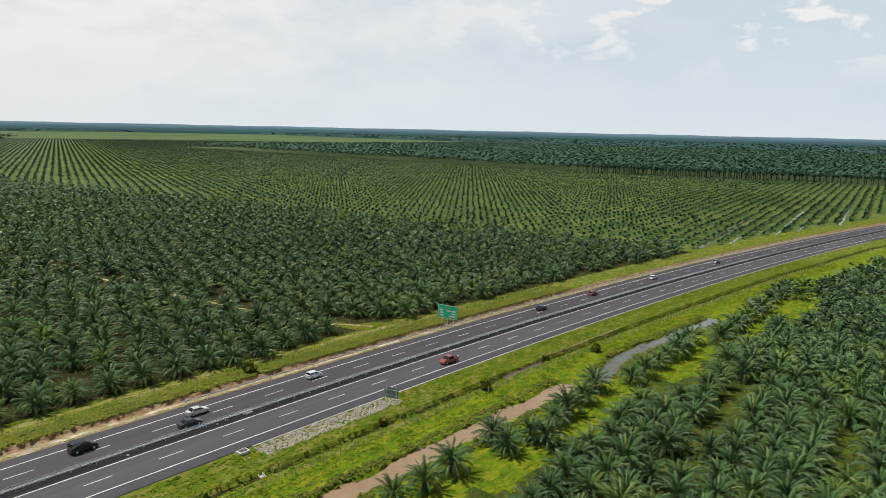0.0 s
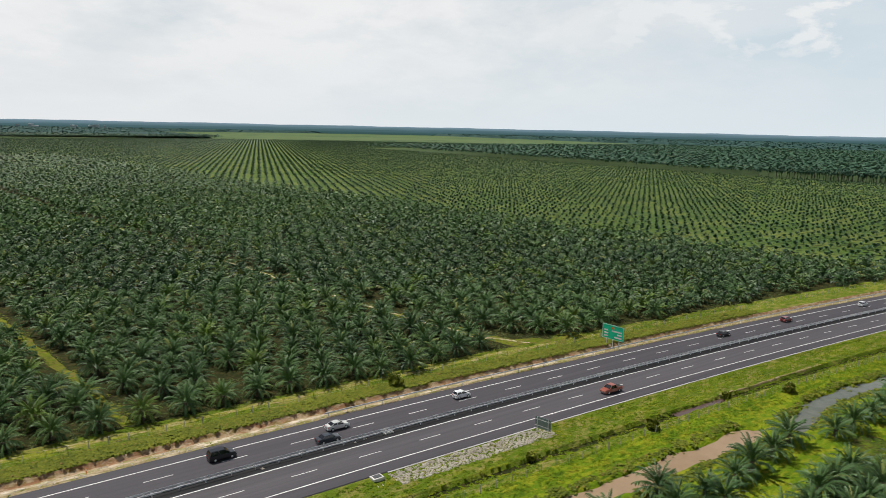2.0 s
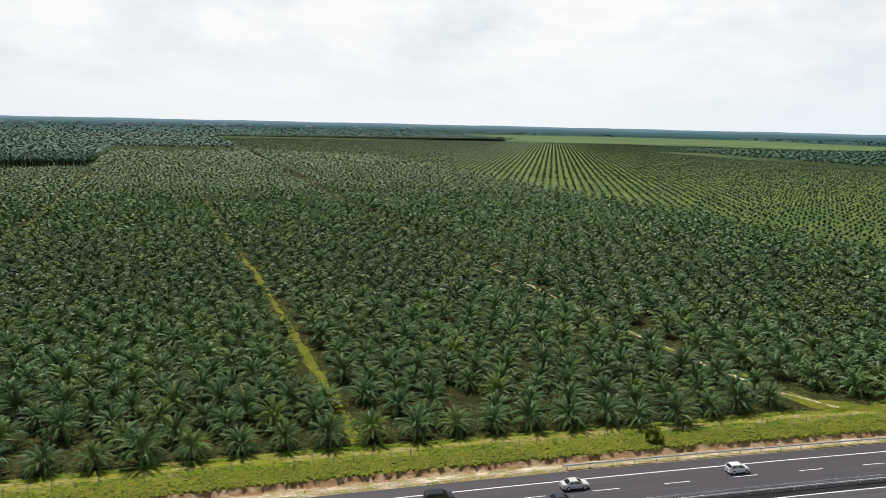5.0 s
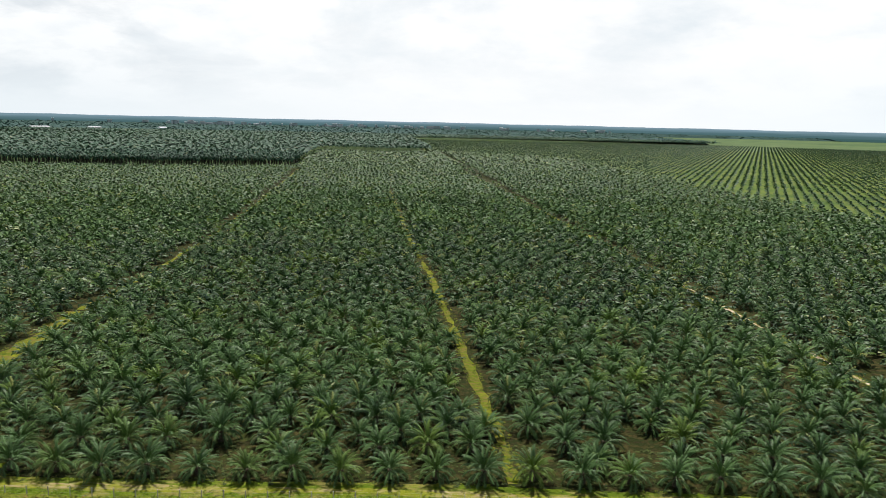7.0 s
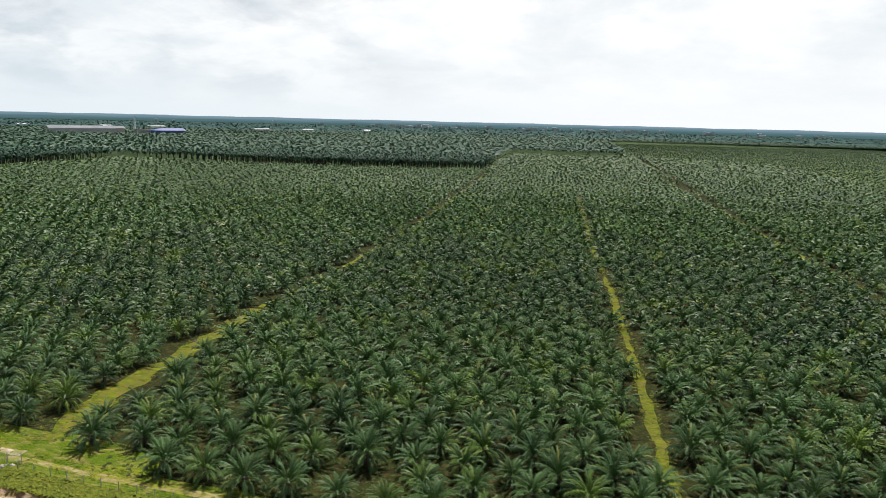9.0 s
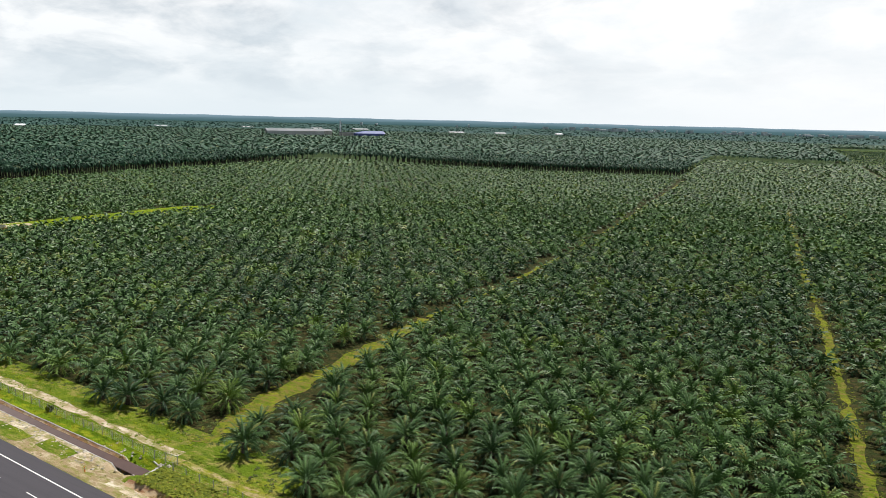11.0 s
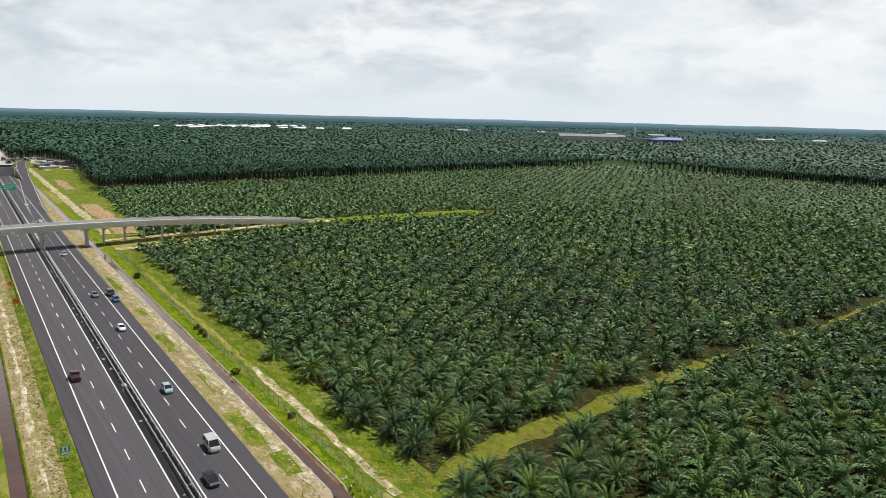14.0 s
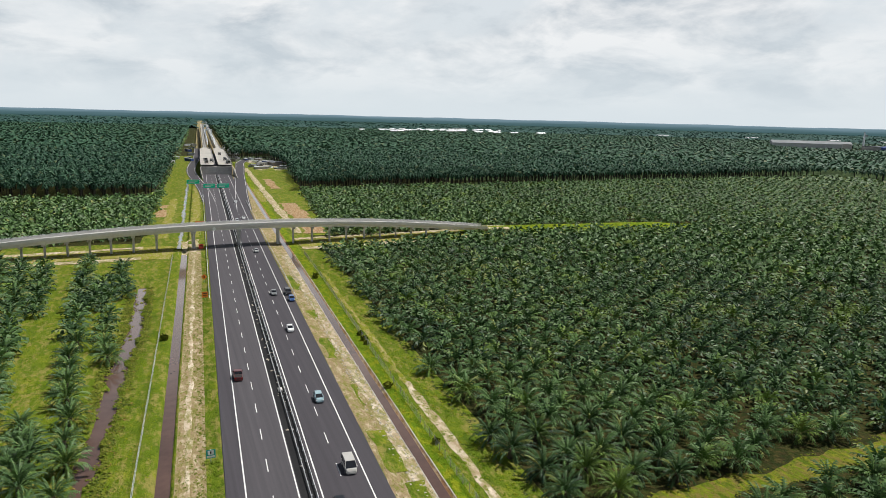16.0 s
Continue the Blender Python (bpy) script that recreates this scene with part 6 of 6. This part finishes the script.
RIM = shared_mesh("rim", rod(bmesh.new(), (0, -0.115, 0), (0, 0.115, 0), 0.2, seg=10), M["steel"])


def car(kind, col, x, d, heading, label, colour_name):
    body_st, cab = SHAPES[kind]
    y = float(centre(x)) + d
    tilt = math.degrees(math.atan2(float(centre(x + 1) - centre(x - 1)), 2.0))
    t = thing("car", pose(x, y, 0.045, 0, 0, (0 if heading > 0 else 180) + tilt), label, "car", "cars on the motorway")
    mat = paint("car_paint_" + colour_name, col)
    # lower body with rounded shoulders
    rings = [[(sx, -w * 0.9, 0.22), (sx, -w, 0.4), (sx, -w, h - 0.16), (sx, -w * 0.9, h), (sx, w * 0.9, h), (sx, w, h - 0.16), (sx, w, 0.4), (sx, w * 0.9, 0.22)] for sx, w, h in body_st]
    body = part("body", loft(rings), mat, t)
    bevel_glass = [(cab[0][0], cab[0][1], cab[0][2] - 0.05), cab[1], cab[2], (cab[3][0], cab[3][1], cab[3][2] - 0.05)]
    lo = cab[0][2] - 0.06
    (x0, w0, _), (x1, w1, h1), (x2, w2, h2), (x3, w3, _) = bevel_glass
    low = [(x0, -w0 - .08, lo), (x3, -w3 - .08, lo), (x3, w3 + .08, lo), (x0, w0 + .08, lo)]
    up = [(x1, -w1, h1 - .07), (x2, -w2, h2 - .07), (x2, w2, h2 - .07), (x1, w1, h1 - .07)]
    mid = Vector(((x0 + x3) / 2, 0, lo))
    for i, nm in enumerate(("side_window", "windscreen", "side_window", "rear_window")):
        j = (i + 1) % 4
        outer = [Vector(p) for p in (low[i], low[j], up[j], up[i])]
        bm = bmesh.new()
        a = [bm.verts.new(p) for p in outer]
        b = [bm.verts.new(p + (mid - p) * 0.05) for p in outer]
        bm.faces.new(a)
        bm.faces.new(b[::-1])
        for k in range(4):
            bm.faces.new((a[k], b[k], b[(k + 1) % 4], a[(k + 1) % 4]))
        part(nm, bm, M["glass_dark"], t, "dark tinted glass")
    bm = bmesh.new()
    box(bm, x1 - 0.06, x2 + 0.06, -w1 - 0.03, w1 + 0.03, h1 - 0.09, h1, 0.035)
    part("roof", bm, mat, t)
    for s in (-1, 1):
        for px, qx in ((x0, x1), (x3, x2), ((x0 + x3) / 2, (x1 + x2) / 2)):
            part("pillar", rod(bmesh.new(), (px, s * (w0 + 0.075), lo), (qx, s * (w1 + 0.01), h1 - 0.06), 0.045, seg=6), mat, t)
        for wx in (-0.60, 0.62):
            px = wx * abs(body_st[0][0])
            wheel = link("wheel", TYRE, None, t)
            wheel.location = (px, s * (body_st[2][1] - 0.08), 0.33)
            link("rim", RIM, None, wheel)
        part("headlight", cube(body_st[-1][0] - 0.22, body_st[-1][0] - 0.02, s * 0.6 - 0.14, s * 0.6 + 0.14, 0.56, 0.70, 0.03), M["lamp_clear"], t)
        part("taillight", cube(body_st[0][0] - 0.02, body_st[0][0] + 0.12, s * 0.64 - 0.12, s * 0.64 + 0.12, 0.68, 0.88, 0.02), M["lamp_red"], t)
        part("mirror", cube(x3 - 0.35, x3 - 0.2, s * (w3 + 0.16) - 0.09, s * (w3 + 0.16) + 0.09, lo + 0.05, lo + 0.2, 0.03), mat, t)
    part("bumper", cube(body_st[-1][0] - 0.14, body_st[-1][0] + 0.05, -0.68, 0.68, 0.3, 0.52, 0.05), mat if kind != "pickup" else M["steel_dark"], t)
    part("rear_bumper", cube(body_st[0][0] - 0.06, body_st[0][0] + 0.12, -0.72, 0.72, 0.32, 0.54, 0.05), mat, t)
    part("number_plate", cube(body_st[0][0] - 0.075, body_st[0][0] - 0.06, -0.26, 0.26, 0.56, 0.67), M["rubber"], t)
    if kind == "pickup":
        part("load_bed", cube(-2.48, -0.95, -0.74, 0.74, 1.045, 1.09), M["rubber"], t, "dark open load bed")
    return t


for spec in (("suv", (0.012, 0.013, 0.015), 30.0, 6.9, 1, "black seven-seat car in the near lane", "black"),
             ("sedan", (0.035, 0.042, 0.05), 47.5, 2.9, 1, "dark grey saloon overtaking beside the barrier", "dark_grey"),
             ("sedan", (0.55, 0.55, 0.53), 51.5, 7.0, 1, "silver saloon in the slow lane", "silver"),
             ("hatch", (0.72, 0.73, 0.73), 80.0, 7.0, 1, "white hatchback in the slow lane", "white"),
             ("pickup", (0.30, 0.07, 0.035), 108.5, -7.3, -1, "copper red pickup truck with an open bed", "copper"),
             ("sedan", (0.012, 0.013, 0.015), 168.0, 6.8, 1, "black saloon on the far carriageway", "black"),
             ("hatch", (0.22, 0.02, 0.02), 198.0, 7.2, 1, "dark red hatchback in the slow lane", "red"),
             ("hatch", (0.72, 0.73, 0.73), 239.0, 6.8, 1, "white hatchback in the slow lane", "white"),
             ("sedan", (0.10, 0.11, 0.12), 292.0, 6.8, 1, "grey saloon far along the bend", "grey"),
             ("van", (0.46, 0.45, 0.42), -114.5, 7.2, 1, "silver van in the slow lane", "silver"),
             ("sedan", (0.012, 0.013, 0.015), -103.0, 3.7, 1, "black saloon overtaking a van", "black"),
             ("pickup", (0.10, 0.012, 0.012), -162.0, -8.0, -1, "dark maroon pickup truck seen from behind", "maroon"),
             ("hatch", (0.28, 0.40, 0.44), -144.5, 6.9, 1, "pale blue-grey hatchback in the slow lane", "pale_blue"),
             ("sedan", (0.72, 0.73, 0.73), -194.0, 7.0, 1, "white saloon in the slow lane", "white"),
             ("sedan", (0.16, 0.17, 0.17), -234.0, 6.6, 1, "grey saloon in the slow lane", "grey"),
             ("suv", (0.018, 0.018, 0.02), -233.5, 11.0, 1, "black car stopped on the hard shoulder", "black"),
             ("hatch", (0.03, 0.09, 0.26), -225.0, 11.1, 1, "blue hatchback stopped on the hard shoulder", "blue"),
             ("sedan", (0.40, 0.41, 0.41), -307.0, 6.6, 1, "silver saloon near the flyover", "silver"),
             ("hatch", (0.72, 0.73, 0.73), -394.0, 3.2, 1, "white hatchback beyond the flyover", "white"),
             ("sedan", (0.72, 0.73, 0.73), -403.0, 7.0, 1, "white saloon beyond the flyover", "white"),
             ("sedan", (0.72, 0.73, 0.73), -474.0, 6.2, 1, "white saloon leaving the interchange", "white")):
    car(*spec)
